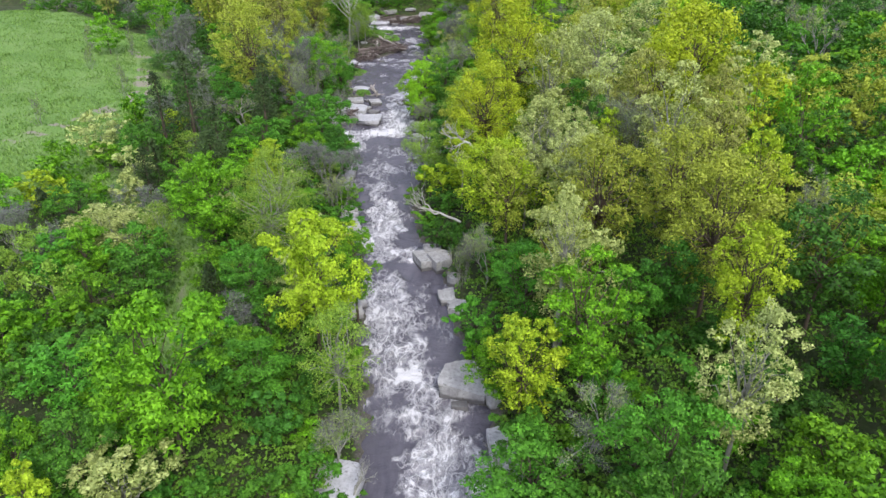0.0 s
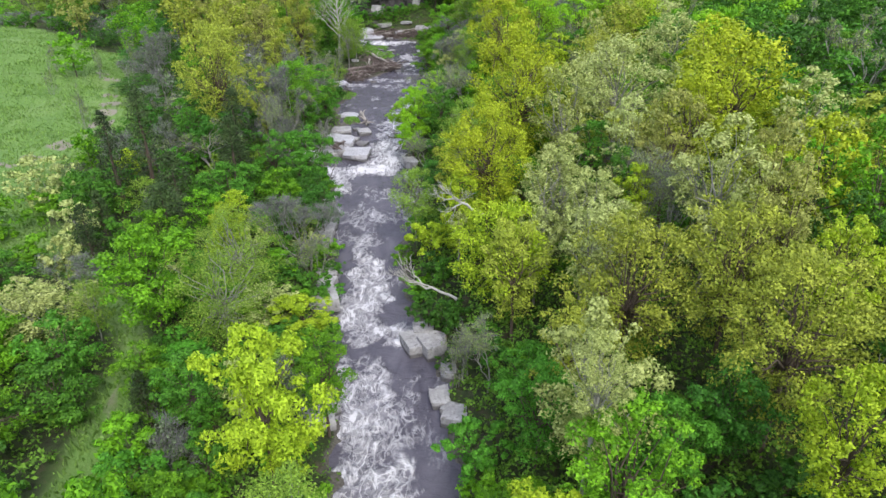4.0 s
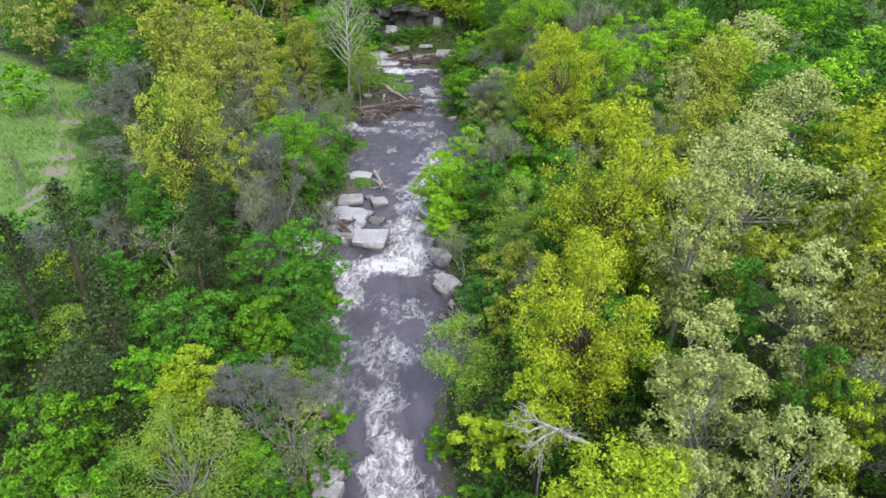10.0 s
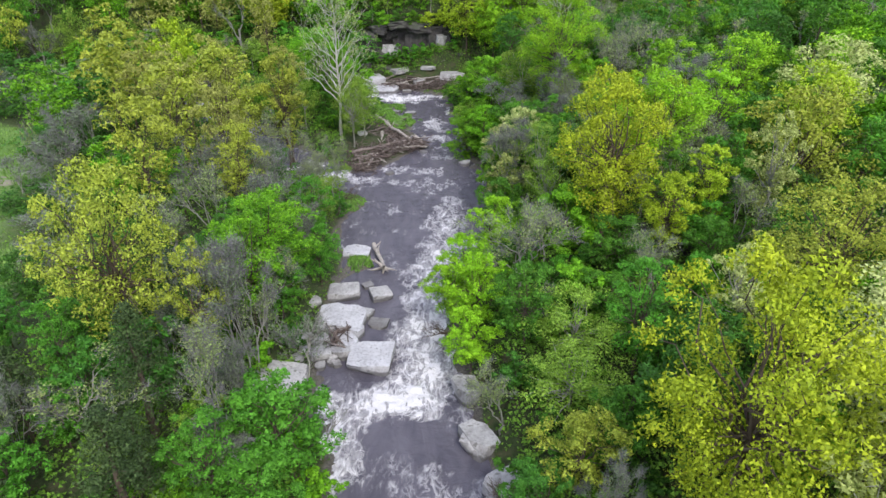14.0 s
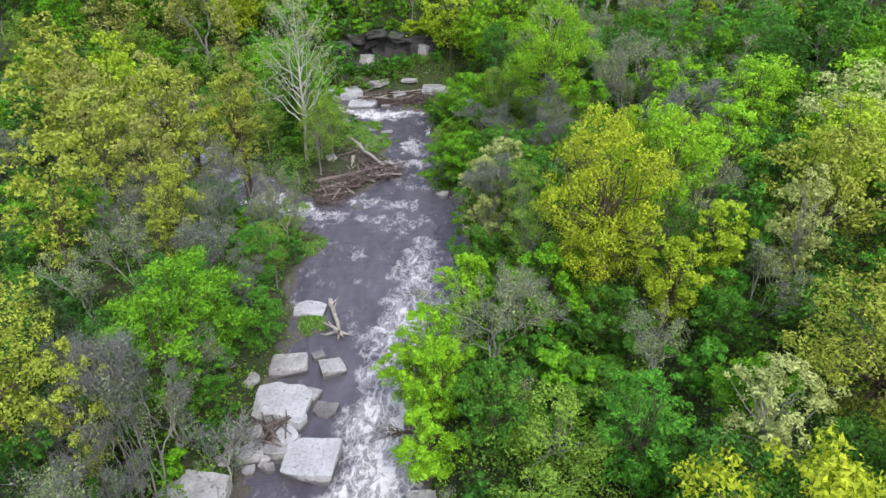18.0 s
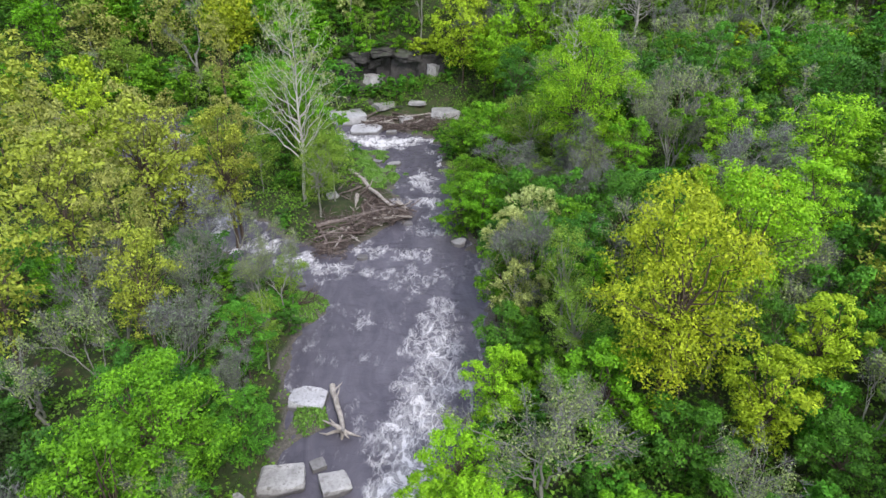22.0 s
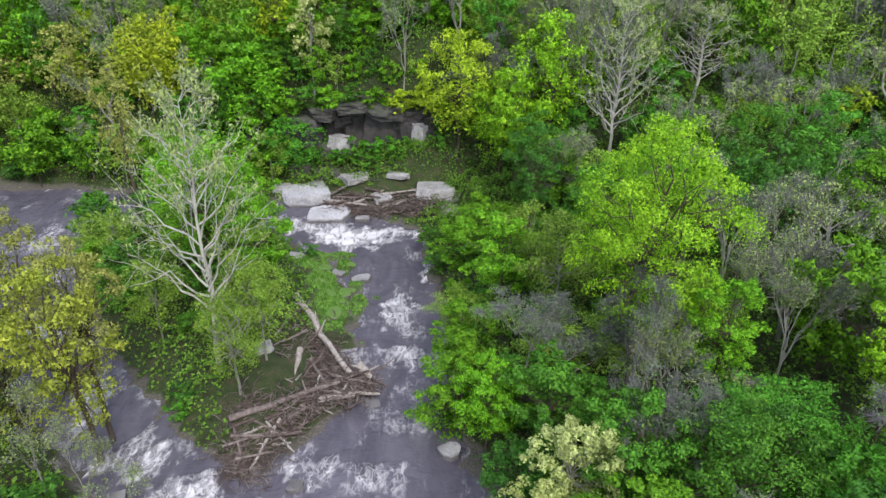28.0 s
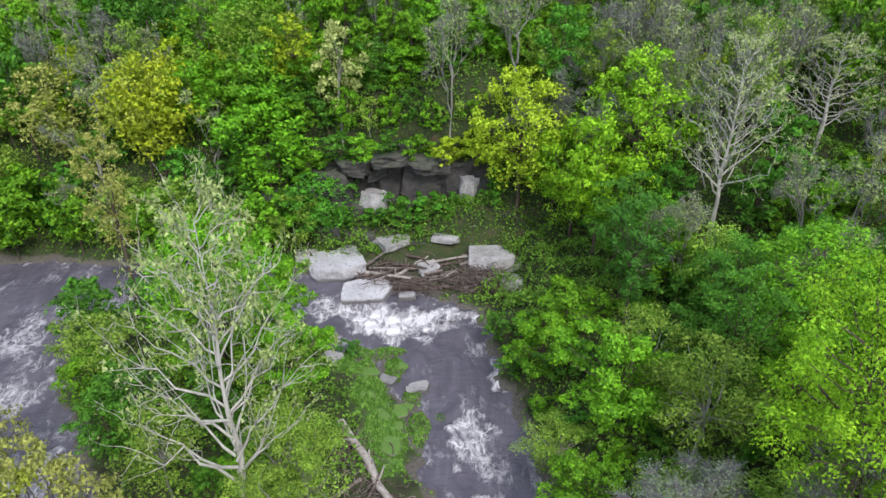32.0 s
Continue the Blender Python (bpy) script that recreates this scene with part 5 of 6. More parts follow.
plant("grey_thicket", -24.4, 91.2, 8, 2.1)
plant("green_ash", 0.4, 91.2, 10, 2.4)
plant("lime_maple", -3.2, 91.5, 6.5, 2.3)
plant("green_ash", 3.4, 92.1, 6, 2.2)
plant("pale_poplar", 27.8, 92.9, 18, 4.4)
plant("bare_tree", -17.8, 92.9, 8, 2.5)
plant("grey_thicket", -24.0, 94.4, 9, 2.4)
plant("green_ash", 12.6, 94.5, 9, 2.2)
plant("green_ash", 6.8, 94.7, 7, 2.7)
plant("bare_tree", 1.8, 94.9, 6, 1.5)
plant("bright_maple", -19.2, 95.3, 12, 2.9)
plant("lime_maple", -2.6, 95.3, 8.5, 2.3)
plant("green_ash", -17.4, 96.5, 8, 2.0)
plant("bright_maple", 4.8, 95.7, 7.5, 2.1)
plant("bare_tree", 10.2, 95.8, 10, 2.3)
plant("bare_tree", -18.2, 97.3, 8.5, 2.4)
plant("green_ash", 14.8, 97.5, 10, 2.1)
plant("lime_maple", -4.4, 97.5, 6.5, 2.3)
plant("cedar", -27.3, 98.1, 8, 2.0)
plant("green_ash", 8.5, 99.3, 9.5, 2.7)
plant("yellow_green_maple", 11.9, 99.8, 13, 2.2)
plant("lime_maple", -3.3, 99.8, 8, 2.3)
plant("bare_tree", 17.8, 100.0, 12, 2.6)
plant("bright_maple", -18.9, 100.0, 11.5, 3.9)
plant("cedar", -28.3, 100.4, 9, 2.2)
plant("pale_poplar", 19.7, 100.9, 17, 2.1)
plant("green_ash", 15.5, 101.1, 10, 2.4)
plant("lime_maple", 35.5, 101.9, 17, 4.8)
plant("bare_tree", 3.1, 102.3, 9.5, 2.4)
plant("dark_elm", 22.2, 102.5, 12, 2.3)
plant("green_ash", -15.6, 102.9, 7, 2.0)
plant("yellow_green_maple", 16.0, 103.1, 14, 2.1)
plant("bright_maple", 5.2, 103.8, 10, 3.1)
plant("green_ash", 13.3, 103.9, 13, 1.8)
plant("golden_oak", 8.2, 104.2, 19.6, 4.6)
plant("green_ash", 31.6, 104.4, 16, 3.8)
plant("bare_tree", -28.3, 105.2, 9, 2.3)
plant("lime_maple", -1.0, 105.4, 8.5, 2.3)
plant("dark_elm", -20.2, 105.5, 8, 2.2)
plant("dark_elm", -23.2, 106.1, 8, 1.9)
plant("bare_tree", 15.0, 106.2, 14, 2.8)
plant("green_ash", 5.6, 106.4, 9, 1.7)
plant("bare_tree", 11.8, 106.5, 10, 2.4)
plant("olive_oak", 24.7, 106.6, 17.5, 4.6)
plant("bright_maple", 2.1, 107.3, 7, 1.8)
plant("grey_thicket", -17.7, 107.5, 7, 2.1)
plant("bare_tree", -26.0, 107.9, 10, 2.5)
plant("feathery_willow", 4.1, 108.5, 11, 2.1)
plant("olive_oak", -31.5, 109.0, 16.5, 3.0)
plant("grey_thicket", -22.1, 109.1, 9, 2.7)
plant("dark_elm", 17.6, 109.3, 12, 1.4)
plant("lime_maple", 13.5, 109.5, 18.5, 4.2)
plant("green_ash", 0.0, 110.3, 8, 2.3)
plant("green_ash", -17.4, 110.8, 8, 1.9)
plant("bare_tree", 18.2, 111.4, 14, 3.4)
plant("yellow_green_maple", 11.3, 111.9, 17.5, 1.7)
plant("olive_oak", -24.0, 111.9, 13, 2.2)
plant("bright_maple", 5.8, 112.3, 11, 1.2)
plant("bright_maple", 1.0, 112.3, 7, 1.6)
plant("yellow_green_maple", 28.2, 112.5, 18, 3.6)
plant("yellow_green_maple", 14.9, 112.7, 17, 2.1)
plant("feathery_willow", 4.0, 113.0, 12.5, 2.0)
plant("grey_thicket", -21.6, 113.0, 8, 2.1)
plant("feathery_willow", -16.8, 113.2, 7, 1.7)
plant("bright_maple", -30.4, 113.3, 10, 1.6)
plant("bright_maple", -36.2, 113.4, 11, 2.3)
plant("grey_thicket", -27.3, 113.5, 11, 3.1)
plant("lime_maple", 47.1, 114.6, 18, 5.2)
plant("lime_maple", 20.1, 114.7, 17, 3.1)
plant("tan_oak", -26.0, 115.2, 15.5, 2.6)
plant("bare_tree", -22.3, 115.8, 10, 2.4)
plant("pale_poplar", 1.2, 116.1, 8, 2.2)
plant("bare_tree", -18.1, 117.8, 7, 2.1)
plant("grey_thicket", 2.9, 117.9, 11, 3.2)
plant("olive_oak", -32.1, 119.1, 17, 3.3)
plant("bare_tree", -16.8, 119.1, 9, 1.8)
plant("bright_maple", 0.2, 119.3, 8, 2.3)
plant("bright_maple", -58.3, 120.4, 11, 3.3)
plant("grey_thicket", -46.2, 120.7, 11, 3.7)
plant("grey_thicket", -23.7, 120.8, 8, 2.4)
plant("pale_poplar", 34.3, 121.0, 18, 5.2)
plant("grey_thicket", 20.1, 122.0, 16, 5.1)
plant("feathery_willow", -16.6, 121.4, 5.5, 1.6)
plant("pale_poplar", 1.1, 122.7, 9, 2.3)
plant("tan_oak", -33.5, 124.0, 16.8, 3.3)
plant("green_ash", 10.7, 124.4, 12, 3.8)
plant("dark_elm", 13.2, 125.2, 11, 2.1)
plant("lime_maple", 26.3, 125.2, 18, 4.4)
plant("pale_poplar", 3.2, 125.6, 10, 2.5)
plant("olive_oak", -24.2, 132.0, 15, 2.6)
plant("bare_tree", -19.1, 125.4, 7, 1.7)
plant("green_ash", 13.8, 126.8, 11, 4.2)
plant("grey_thicket", 8.7, 127.5, 11.5, 2.8)
plant("bare_tree", -25.5, 128.6, 9, 2.2)
plant("grey_thicket", -46.1, 127.9, 10, 4.1)
plant("olive_oak", -29.6, 128.4, 16.5, 3.3)
plant("lime_maple", 20.3, 128.7, 17, 2.8)
plant("bare_tree", -22.4, 127.4, 8, 1.8)
plant("tan_oak", -38.8, 130.6, 16.5, 3.3)
plant("bare_tree", 13.2, 130.6, 8, 3.5)
plant("olive_oak", -43.5, 131.3, 17, 3.3)
plant("tan_oak", -31.8, 131.7, 17, 3.1)
plant("lime_maple", 41.3, 132.3, 17, 5.2)
plant("yellow_green_maple", -35.5, 132.7, 16.5, 2.0)
plant("bright_maple", -0.3, 132.8, 8, 2.3)
plant("olive_oak", -29.5, 133.5, 10, 2.8)
plant("tan_oak", -24.0, 133.7, 15, 2.3)
plant("grey_thicket", 9.2, 134.3, 14, 4.1)
plant("bright_maple", -53.5, 134.3, 13, 4.2)
plant("grey_thicket", 23.5, 135.2, 14, 5.2)
plant("grey_thicket", 3.3, 136.5, 10, 4.7)
plant("bright_maple", -2.2, 135.6, 5.8, 3.0)
plant("olive_oak", -44.5, 137.2, 17, 3.3)
plant("feathery_willow", -16.8, 137.4, 9.5, 2.4)
plant("yellow_green_maple", -38.0, 137.5, 18, 3.4)
plant("green_ash", 55.2, 137.7, 17, 5.2)
plant("feathery_willow", 8.4, 137.8, 8, 3.4)
plant("bare_tree", 19.3, 138.2, 17, 3.5)
plant("bare_tree", 14.6, 136.0, 15, 2.6)
plant("bare_tree", 16.8, 133.2, 16, 2.8)
plant("pale_sycamore", -18.7, 139.6, 20.8, 4.4)
plant("feathery_willow", 3.9, 139.7, 6, 2.7)
plant("dark_elm", 22.1, 139.8, 10, 2.6)
plant("olive_oak", -34.5, 140.0, 10, 3.0)
plant("bright_maple", -1.5, 140.4, 6.8, 2.6)
plant("tan_oak", -32.1, 141.0, 13, 2.3)
plant("lime_maple", 8.9, 136.0, 21.8, 5.0)
plant("feathery_willow", 5.2, 142.6, 12.5, 3.4)
plant("bright_maple", 0.6, 156.4, 7.5, 2.8)
plant("feathery_willow", 12.4, 138.4, 11, 3.4)
plant("feathery_willow", -17.4, 142.1, 9, 2.7)
plant("bare_tree", 16.6, 142.3, 17, 3.2)
plant("tan_oak", -67.7, 143.0, 15, 3.3)
plant("bright_maple", -22.6, 151.4, 12.4, 4.2)
plant("bright_maple", -18.4, 150.2, 9.5, 3.0)
plant("feathery_willow", -15.8, 141.0, 9.0, 2.6)
plant("feathery_willow", -24.0, 143.0, 8, 2.6)
plant("bare_tree", 23.7, 143.1, 17, 3.4)
plant("feathery_willow", -1.6, 145.6, 4.5, 2.3)
plant("bright_maple", 1.5, 145.9, 11, 3.5)
plant("olive_oak", -43.0, 147.0, 9, 3.0)
plant("green_ash", -29.2, 147.4, 5.5, 2.4)
plant("feathery_willow", 3.6, 147.5, 11, 2.9)
plant("green_ash", -27.5, 148.0, 7, 2.6)
plant("green_ash", -22.5, 148.0, 6.5, 2.4)
plant("feathery_willow", -19.0, 149.3, 8, 2.8)
plant("olive_oak", -51.7, 149.4, 17, 3.3)
plant("bare_tree", 16.5, 149.5, 14, 4.3)
plant("green_ash", 6.4, 150.7, 9, 2.2)
plant("bright_maple", -31.6, 151.2, 5.5, 2.4)
plant("bright_maple", -1.6, 153.6, 6.4, 2.8)
plant("bare_tree", 39.2, 152.0, 18, 4.3)
plant("feathery_willow", -31.0, 152.5, 7, 2.4)
plant("feathery_willow", -26.0, 153.0, 6, 2.4)
plant("feathery_willow", -33.6, 155.2, 5.5, 2.5)
plant("bright_maple", -24.3, 156.3, 13, 5.2)
plant("bright_maple", -20.6, 160.2, 7.5, 2.6)
plant("green_ash", -30.4, 160.0, 6, 2.4)
plant("green_ash", -27.0, 161.2, 5, 2.2)
plant("bare_tree", 26.7, 158.1, 18, 4.4)
plant("bare_tree", 35.0, 158.6, 20.8, 5.2)
plant("bare_tree", 14.8, 159.0, 9, 3.4)
plant("green_ash", -35.4, 159.2, 5.5, 2.6)
plant("tan_oak", -32.6, 161.3, 17, 2.3)
plant("grey_thicket", 9.3, 161.4, 8, 3.3)
plant("green_ash", -37.5, 162.4, 4, 2.2)
plant("pale_sycamore", 21.0, 166.0, 22.0, 4.4)
plant("pale_sycamore", 13.0, 163.4, 22.2, 4.2)
plant("green_ash", 6.4, 167.1, 9.6, 2.7)
plant("lime_maple", 3.2, 169.0, 15.6, 3.8)
plant("lime_maple", 7.8, 168.0, 21.6, 4.8)
plant("lime_maple", 4.4, 165.8, 16.5, 3.4)
plant("olive_oak", -79.1, 172.4, 13.3, 2.3)
plant("dark_elm", -50.5, 173.2, 2.9, 2.3)
plant("yellow_green_maple", -1.4, 172.6, 18.8, 4.5)
plant("golden_oak", -35.4, 178.6, 18.4, 4.4)
plant("green_ash", -19.6, 173.8, 8.5, 4.0)
plant("green_ash", -44.5, 174.8, 5.9, 2.3)
plant("dark_elm", -41.4, 175.6, 4.4, 2.3)
plant("green_ash", -28.9, 175.9, 8.5, 3.4)
plant("bright_maple", -24.7, 176.5, 16.1, 4.7)
plant("green_ash", -48.8, 176.7, 7.6, 3.4)
plant("bare_tree", -7.3, 176.8, 23.6, 3.2)
plant("pale_poplar", -17.7, 178.1, 21.2, 3.0)
plant("bare_tree", -41.8, 178.5, 15.9, 3.7)
plant("olive_oak", -37.1, 179.4, 17.6, 4.0)
plant("tan_oak", -56.6, 180.0, 15.5, 5.2)
plant("tan_oak", -46.1, 180.4, 16.9, 4.1)
plant("bare_tree", -62.0, 122.0, 9, 1.2)
plant("bare_tree", -55.0, 121.0, 8.5, 1.0)
plant("bare_tree", -50.5, 124.0, 9.5, 1.3)
plant("bare_tree", -58.0, 112.0, 7.5, 0.9)
plant("bare_tree", -47.0, 98.0, 8, 1.2)
plant("bare_tree", -72.0, 110.0, 7, 0.9)
plant("bare_tree", -66.0, 92.0, 6.6, 0.9)
plant("bare_tree", -52.0, 84.0, 7, 1.1)


for lx, ly, lz, ltop, lr in ((-12.6, 174.0, 2.4, 6.4, 1.9), (-9.4, 174.0, 2.6, 6.6, 2.0), (-6.8, 174.0, 2.6, 6.4, 1.7), (-14.8, 173.8, 2.4, 5.0, 1.3), (-3.0, 174.2, 4.0, 8.0, 1.8), (-19.8, 174.2, 3.0, 6.6, 1.7), (-21.8, 174.0, 2.4, 7.0, 2.0), (-17.2, 173.8, 2.2, 5.2, 1.4), (-11.0, 173.4, 1.8, 4.6, 1.5), (-8.0, 173.4, 1.8, 4.6, 1.4)):
    plant("green_ash", lx, ly, ltop, lr, 1, lz)
for lx, ly, lz, ltop, lr, lkind in ((-20.6, 175.4, 7.0, 10.6, 2.2, "bright_maple"), (-17.6, 175.4, 8.6, 12.0, 2.1, "green_ash"), (-15.4, 174.9, 8.6, 11.8, 1.9, "bright_maple"), (-13.0, 175.2, 9.6, 12.0, 1.8, "green_ash"), (-10.4, 175.0, 9.4, 11.8, 1.7, "bright_maple"),
                                    (-7.8, 174.8, 8.8, 11.6, 1.9, "yellow_green_maple"), (-5.2, 175.4, 8.6, 12.0, 2.0, "yellow_green_maple"), (-2.6, 175.0, 7.0, 10.4, 1.9, "green_ash"), (-23.6, 175.8, 6.4, 10.6, 2.2, "green_ash")):
    plant(lkind, lx, ly, ltop, lr, 1, lz)
for q in range(10):
    bx = -21 + 2.0 * q
    plant(("bright_maple", "green_ash", "bright_maple", "feathery_willow")[q % 4], bx, 177.5 + 0.3 * (q % 2), 14.4 + 0.5 * (q % 3), 1.65, 1, 10.4)
for q in range(9):
    bx, by = -22 + 2.5 * q, 179.0 + 0.5 * (q % 3)
    plant(("green_ash", "bright_maple", "bright_maple")[q % 3], bx, by, ground_z(bx, by) + 4.6 + 0.7 * (q % 2), 2.3, 1)
back_rng = random.Random(77)
for q in range(24):
    bx, by = -38 + 2.7 * q + back_rng.uniform(-0.7, 0.7), 181.0 + 2.6 * (q % 2) + back_rng.uniform(-0.6, 0.6)
    plant(back_rng.choice(("bright_maple", "yellow_green_maple", "green_ash", "bright_maple")), bx, by, ground_z(bx, by) + back_rng.uniform(5.5, 8.5), back_rng.uniform(2.3, 3.1), 1)


# ---- dead wood leaning over the water ----
def snag(x, y, z, way, length, rad, seed, mat, label):
    """A bare fallen top with forking branches, rooted at one place and leaning one way."""
    rng = np.random.RandomState(seed)
    w = np.array(way, float)
    w /= np.linalg.norm(w)
    ob = tagged(new("dead_branch"), label, "dead branch", "dead wood over the water")
    ob.location = (x, y, z)
    stem, twigs, tips, ways = Pile(), Pile(), [], []
    tube(stem, bent((0, 0, -0.3), w * length * 0.5, rng, 0.1, 6), np.linspace(rad, rad * 0.7, 6), 7)
    for q in range(5):
        w2 = w + rng.normal(0, 0.42, 3)
        branching(twigs, rng, w * length * rng.uniform(0.28, 0.5), w2 / np.linalg.norm(w2), length * 0.2, rad * 0.5, 3, tips, ways, 0.4)
    part("stem", stem.mesh("stem", True, [mat]), ob)
    piece = part("branch_mass", twigs.mesh("branch_mass", True, [mat]), ob)
    piece["kind"] = "stuff"


snag(-0.4, 75.6, 0.9, (-0.75, 0.75, 0.42), 5.6, 0.13, 901, BARK, "dark bare branch leaning out over the pool")
snag(-0.8, 77.4, 1.2, (-0.6, 0.3, 0.9), 4.6, 0.1, 902, BARK, "dark bare branch leaning out over the pool")
snag(1.6, 54.2, 4.2, (-0.92, 0.4, 0.12), 6.6, 0.12, 903, WHITE_BARK, "pale dead treetop lying across the bank's foliage")
snag(3.6, 57.6, 9.5, (-0.8, -0.2, 0.5), 5.6, 0.12, 904, WHITE_BARK, "pale dead treetop lying across the bank's foliage")
snag(-17.6, 119.6, 0.9, (0.85, 0.65, 0.0), 5.0, 0.09, 905, BARK, "dark bare branch reaching over the water")
snag(-2.4, 94.6, 1.4, (-0.85, -0.25, 0.45), 5.4, 0.11, 906, BARK, "dark bare branch under bright leaves over the rapids")
snag(3.6, 26.4, 1.4, (-0.4, 0.5, 0.7), 3.6, 0.07, 907, GREY_BARK, "grey dead brush beside the boulders")
snag(-5.4, 25.6, 0.9, (0.5, 0.5, 0.6), 3.4, 0.07, 908, GREY_BARK, "grey dead brush beside the boulders")
snag(-12.6, 83.4, 0.9, (0.4, 0.4, 0.9), 4.2, 0.06, 909, GREY_BARK, "grey sapling without leaves on the rocky bank")
snag(-14.6, 90.6, 1.2, (0.1, 0.2, 1.0), 6.0, 0.07, 910, GREY_BARK, "grey sapling without leaves on the rocky bank")


# ---- the woods that fill the ground between them ----
CLEAR = [(-12.5, 137, 4.5), (-10.5, 140, 3.5), (-15, 133, 2.6), (-13.5, 144, 2.5), (-12, 149, 3), (-13.5, 153, 3), (-12.6, 109, 3), (-13, 99, 3.6), (-12, 93, 3.2), (-9, 168.5, 4), (-14, 168.5, 4), (-4.5, 168.5, 3.5),
         (-12, 173.5, 2.5), (-14, 176, 3), (-7, 175, 2), (-18.5, 171, 2.5), (-34, 147, 4), (-26, 137, 4), (-38, 153, 5), (-12.6, 146, 3.2), (-13.4, 150.5, 3.6), (-12.6, 155, 2.6), (0.5, 162, 4.5), (-1, 167, 4), (-19, 128, 4), (-22.5, 131.5, 3), (-16, 125.5, 3)]


def open_here(x, y, r=0.0):
    """False where logs, ledges and stones lie open to the sky."""
    return all((x - cx) ** 2 + (y - cy) ** 2 > (rr + 0.5 * r) ** 2 for cx, cy, rr in CLEAR)


def fill_woods():
    rng = random.Random(5)
    mixes = {
        "start": ("green_ash", "bright_maple", "dark_elm", "green_ash", "bright_maple"),
        "right": ("olive_oak", "yellow_green_maple", "green_ash", "bright_maple", "green_ash", "bright_maple", "olive_oak", "dark_elm"),
        "right_green": ("green_ash", "dark_elm", "bright_maple", "green_ash", "dark_elm", "green_ash", "bare_tree"),
        "left": ("green_ash", "bright_maple", "green_ash", "grey_thicket", "pale_poplar", "cedar", "yellow_green_maple", "feathery_willow"),
        "left_deep": ("green_ash", "dark_elm", "grey_thicket", "dark_elm", "bare_tree", "green_ash"),
        "right_deep": ("dark_elm", "bare_tree", "green_ash", "dark_elm", "green_ash", "bright_maple"),
        "island": ("olive_oak", "green_ash", "feathery_willow"),
        "far": ("green_ash", "bright_maple", "bare_tree", "feathery_willow", "green_ash", "bare_tree", "bright_maple", "bright_maple", "feathery_willow", "grey_thicket"),
        "far_right": ("feathery_willow", "bare_tree", "green_ash", "grey_thicket", "bright_maple", "feathery_willow", "bare_tree"),
    }

    def candidates(n, pick):
        """Random places with what the ground is like there."""
        xy = np.array([pick() for q in range(n)])
        x, y = xy[:, 0], xy[:, 1]
        return [tuple(float(v) for v in row) for row in zip(x, y, river(x, y)[0], meadow_at(x, y), height(x, y))]

    def crowded(x, y, r, gap):
        return any((px - x) ** 2 + (py - y) ** 2 < (gap * (pr + r)) ** 2 for px, py, pr in planted)

    def level(x, y, top):
        return min(2, detail(x, y, top))

    def anywhere():
        y = rng.uniform(12, 218)
        reach = float(np.interp(y, [12, 40, 100, 160, 218], [26, 46, 72, 76, 78]))
        return rng.uniform(-reach - 20 * (y > 90), reach - 6), y

    def trees(n):
        for x, y, d, open_grass, gz in candidates(n, anywhere):
            if d < 1.4 or open_grass > 0.25 or not open_here(x, y):
                continue
            right = x > float(middle(y)) + 1
            far = y > 168 or (y > 158 and x > 10)
            island = 128 < y < 160 and -40 < x < -7
            zone = "far" if far else "island" if island else "right" if right else "left"
            mix = "start" if y < 42 else "far_right" if far and x > 2 else "left_deep" if zone == "left" and y > 85 else "right_deep" if x > 12 and 128 < y < 150 else "right_green" if zone == "right" and y > 82 else zone
            r = rng.uniform(1.5, 2.9) if zone == "left" and y < 95 else rng.uniform(2.2, 4.2)
            if crowded(x, y, r, 0.36 if y > 165 else 0.58) or not open_here(x, y, r if island else 0.0):
                continue
            low_left = rng.uniform(2.6, 5.5) if y < 85 or x < -30 else rng.uniform(5, 8.5)
            tall = {"right": rng.uniform(5.5, 9.5) if y < 130 else rng.uniform(8, 12), "left": low_left, "island": rng.uniform(3, 5.5), "far": rng.uniform(8.5, 12.5)}[zone]
            if d < 5:
                tall *= 0.6
            kind = rng.choice(mixes[mix])
            plant(kind, x, y, gz + tall, r * (0.8 if kind == "cedar" else 1), level(x, y, gz + tall), gz)

    def shrubs(n, pick, kinds, r_low, r_high, tall_low, tall_high, gap):
        for x, y, d, open_grass, gz in candidates(n, pick):
            r = rng.uniform(r_low, r_high)
            if d > 0.5 and open_grass < 0.25 and open_here(x, y, r) and not crowded(x, y, r, gap):
                plant(rng.choice(kinds), x, y, gz + rng.uniform(tall_low, tall_high), r, min(1, level(x, y, gz + 3)), gz)

    def by_the_water():
        y = rng.uniform(18, 160)
        return float(middle(y)) + rng.choice((-1, 1)) * rng.uniform(3, 17), y

    def hillside():
        x = rng.uniform(-62, 56)
        return x, rng.uniform(170 if x < 4 else 156, 204)

    trees(5600)
    shrubs(3000, hillside, ("bright_maple", "bright_maple", "green_ash", "bright_maple", "green_ash", "yellow_green_maple", "feathery_willow"), 1.9, 3.2, 4.0, 7.5, 0.42)
    shrubs(900, by_the_water, ("green_ash", "dark_elm", "green_ash", "bright_maple"), 0.9, 1.7, 1.2, 2.8, 0.39)


fill_woods()


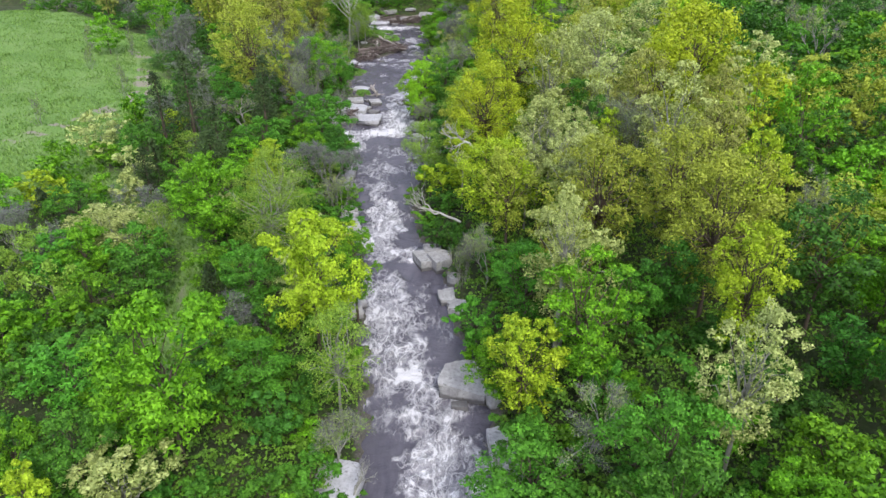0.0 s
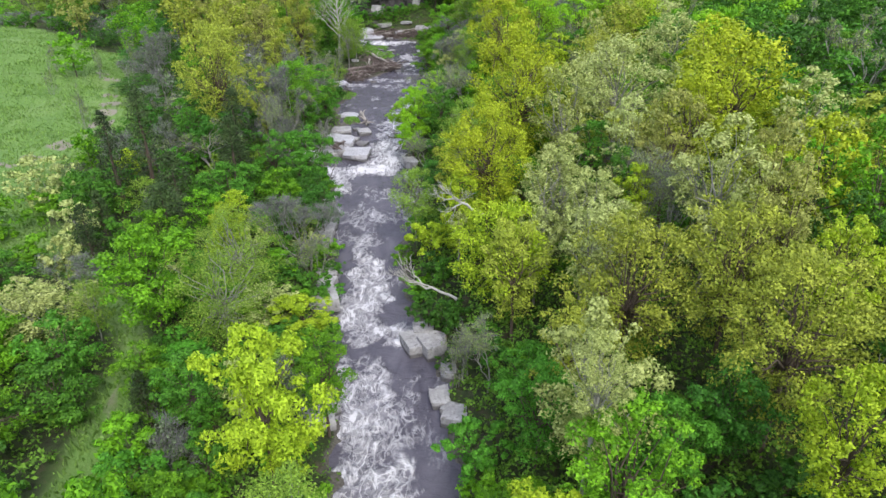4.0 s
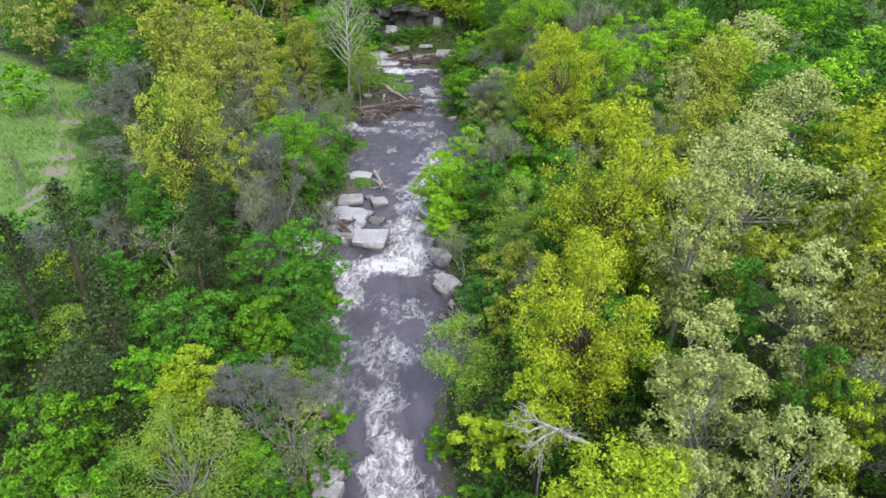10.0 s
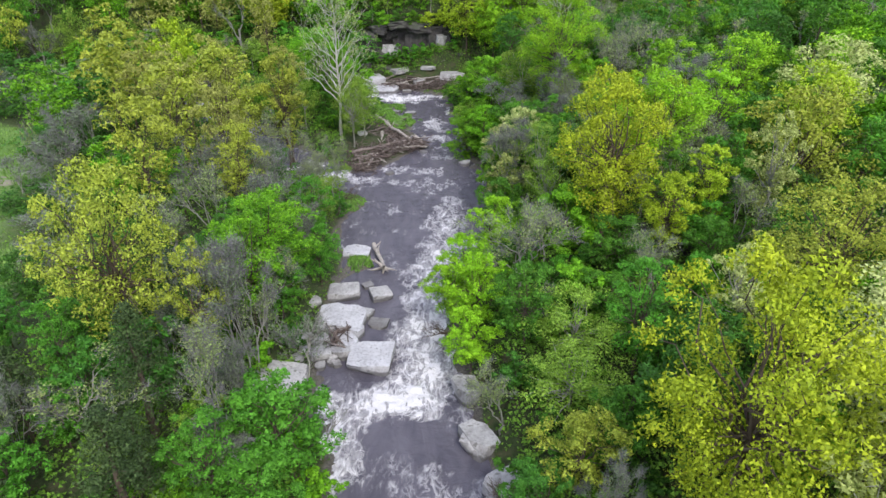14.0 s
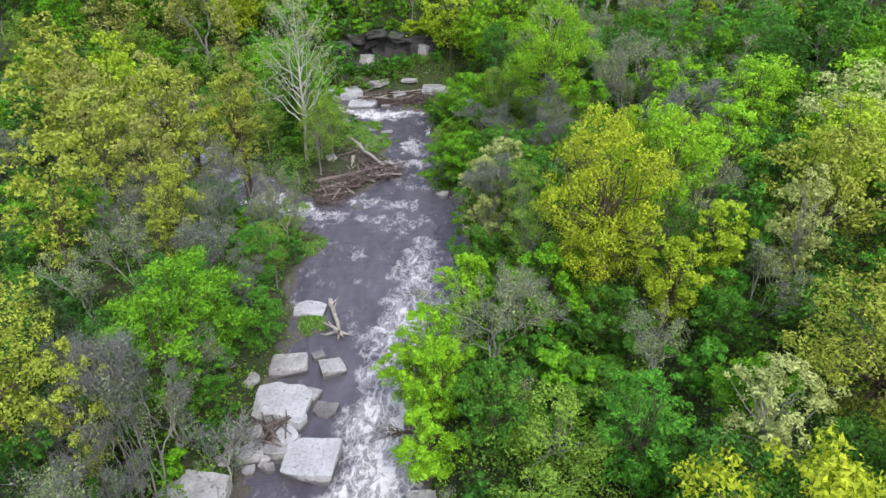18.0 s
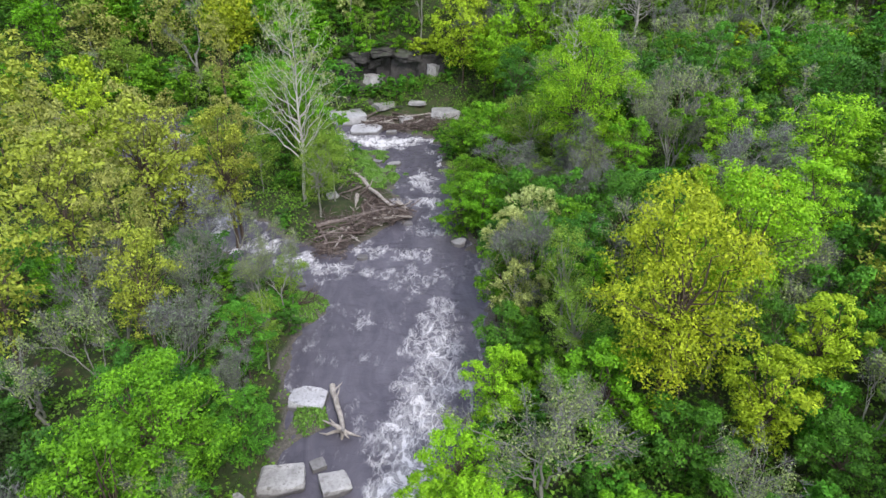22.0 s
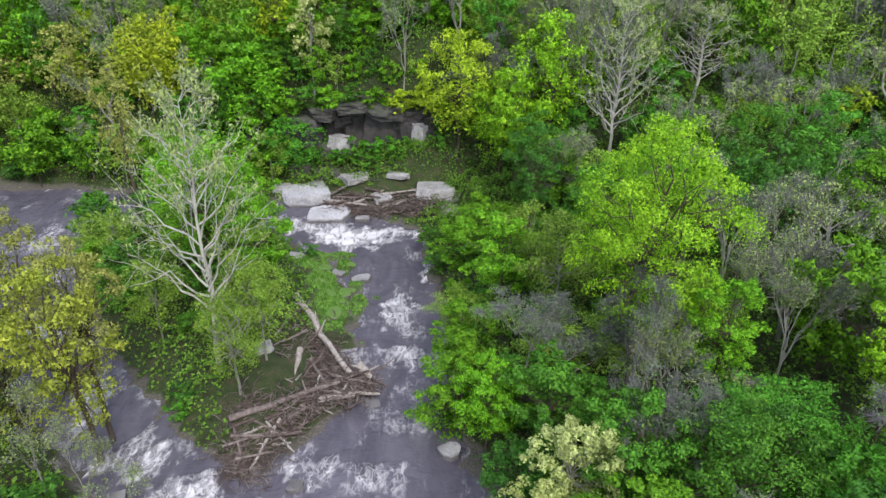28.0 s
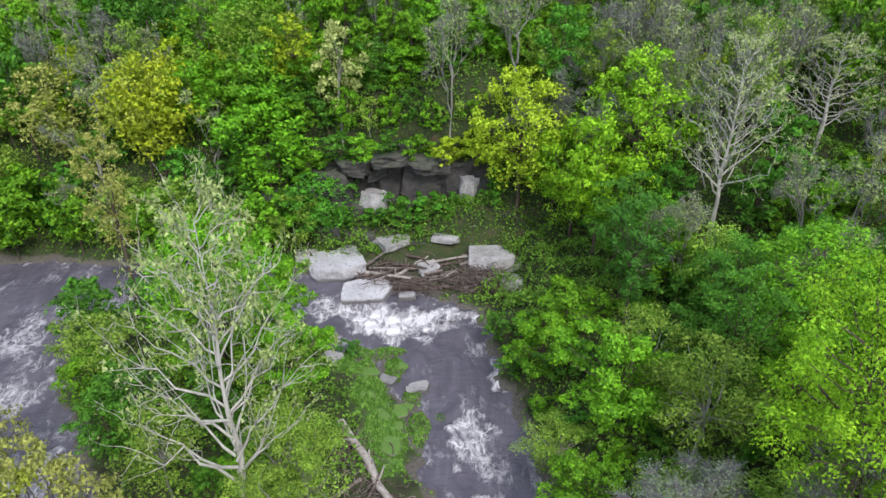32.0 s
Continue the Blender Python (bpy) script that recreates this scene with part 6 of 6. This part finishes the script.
# ---- undergrowth and grass, too fine to count ----
def build_undergrowth():
    rng = np.random.RandomState(8)
    n = 460000
    y = rng.uniform(14, 205, n)
    x = np.interp(y, [14, 160, 185], [0, -6, -8]) + rng.normal(0, 1, n) * np.interp(y, [14, 60, 185], [14, 24, 28])
    x, y = np.concatenate([x, rng.uniform(-60, 50, 170000)]), np.concatenate([y, rng.uniform(158, 204, 170000)])
    n = len(x)
    d, _, _ = river(x, y)
    ok = (d > rng.uniform(0.2, 2.5, n)) & (meadow_at(x, y) < rng.uniform(0.1, 0.9, n)) & (np.abs(x) < 75) & (spits(x, y) < -0.1) & ((x + 12) ** 2 / 36 + (y - 138) ** 2 / 42 > 1) & ((x + 9) ** 2 / 49 + (y - 168.6) ** 2 / 10 > 1)
    x, y, d = x[ok], y[ok], d[ok]
    mound = np.clip(1.05 + 0.8 * grain(x, y, 4.3, 41) + 0.5 * grain(x, y, 2.1, 42), 0.25, 2.6) * smoothstep(0, 3.0, d)
    z = height(x, y) + mound * rng.uniform(0.6, 1.05, len(x))
    p = np.stack([x, y, z], -1)
    n = len(x)
    nrm = rng.normal(0, 0.55, (n, 3)) + np.array([0, 0, 0.7])
    nrm /= np.linalg.norm(nrm, axis=1)[:, None]
    a = np.cross(nrm, rng.normal(0, 1, (n, 3)))
    a /= np.linalg.norm(a, axis=1)[:, None]
    b = np.cross(nrm, a)
    s = (0.21 * rng.uniform(0.6, 1.4, n))[:, None]
    v = np.stack([p + a * s * 0.62, p - a * s * 0.34 + b * s * 0.5, p - a * s * 0.34 - b * s * 0.45], 1).reshape(-1, 3)
    me = mesh_from("undergrowth", v, np.arange(3 * n).reshape(-1, 3), False, [UNDERGROWTH])
    tagged(new("undergrowth", me), "dense green leafy undergrowth below the trees", "undergrowth", kind="stuff")


def build_grass():
    rng = np.random.RandomState(18)
    n = 260000
    x, y = rng.uniform(-115, -17, n), rng.uniform(32, 160, n)
    ok = (meadow_at(x, y) > rng.uniform(0.2, 0.8, n)) & (track_at(x, y) < 0.5) & (rng.uniform(0, 1, n) < np.interp(x, [-115, -60, -30], [0.35, 0.6, 1.0]))
    blades("grass", x[ok], y[ok], rng, 1.0, GRASS, "fresh green meadow grass in uneven tufts", "grass")
    x, y = rng.uniform(-17.5, -8, 90000), rng.uniform(105, 160, 90000)
    ok = spits(x, y) > 0.04
    blades("moss", x[ok], y[ok], rng, 0.6, MOSS, "bright green moss and water weed on low stony spits", "moss")


def blades(name, x, y, rng, tall, mat, label, category):
    n = len(x)
    p = np.stack([x, y, height(x, y) - 0.03], -1)
    a = rng.uniform(0, 6.283, n)
    side = np.stack([np.cos(a), np.sin(a), np.zeros(n)], -1)
    up = np.stack([*rng.normal(0, 0.3, (2, n)), np.ones(n)], -1) * tall * (rng.uniform(0.15, 0.5, n) * (0.8 + 0.35 * grain(x, y, 9, 3)))[:, None]
    w = rng.uniform(0.06, 0.14, n)[:, None]
    v = np.stack([p - side * w, p + side * w, p + up], 1).reshape(-1, 3)
    me = mesh_from(name, v, np.arange(3 * n).reshape(-1, 3), False, [mat])
    tagged(new(name, me), label, category, kind="stuff")


build_undergrowth()
build_grass()
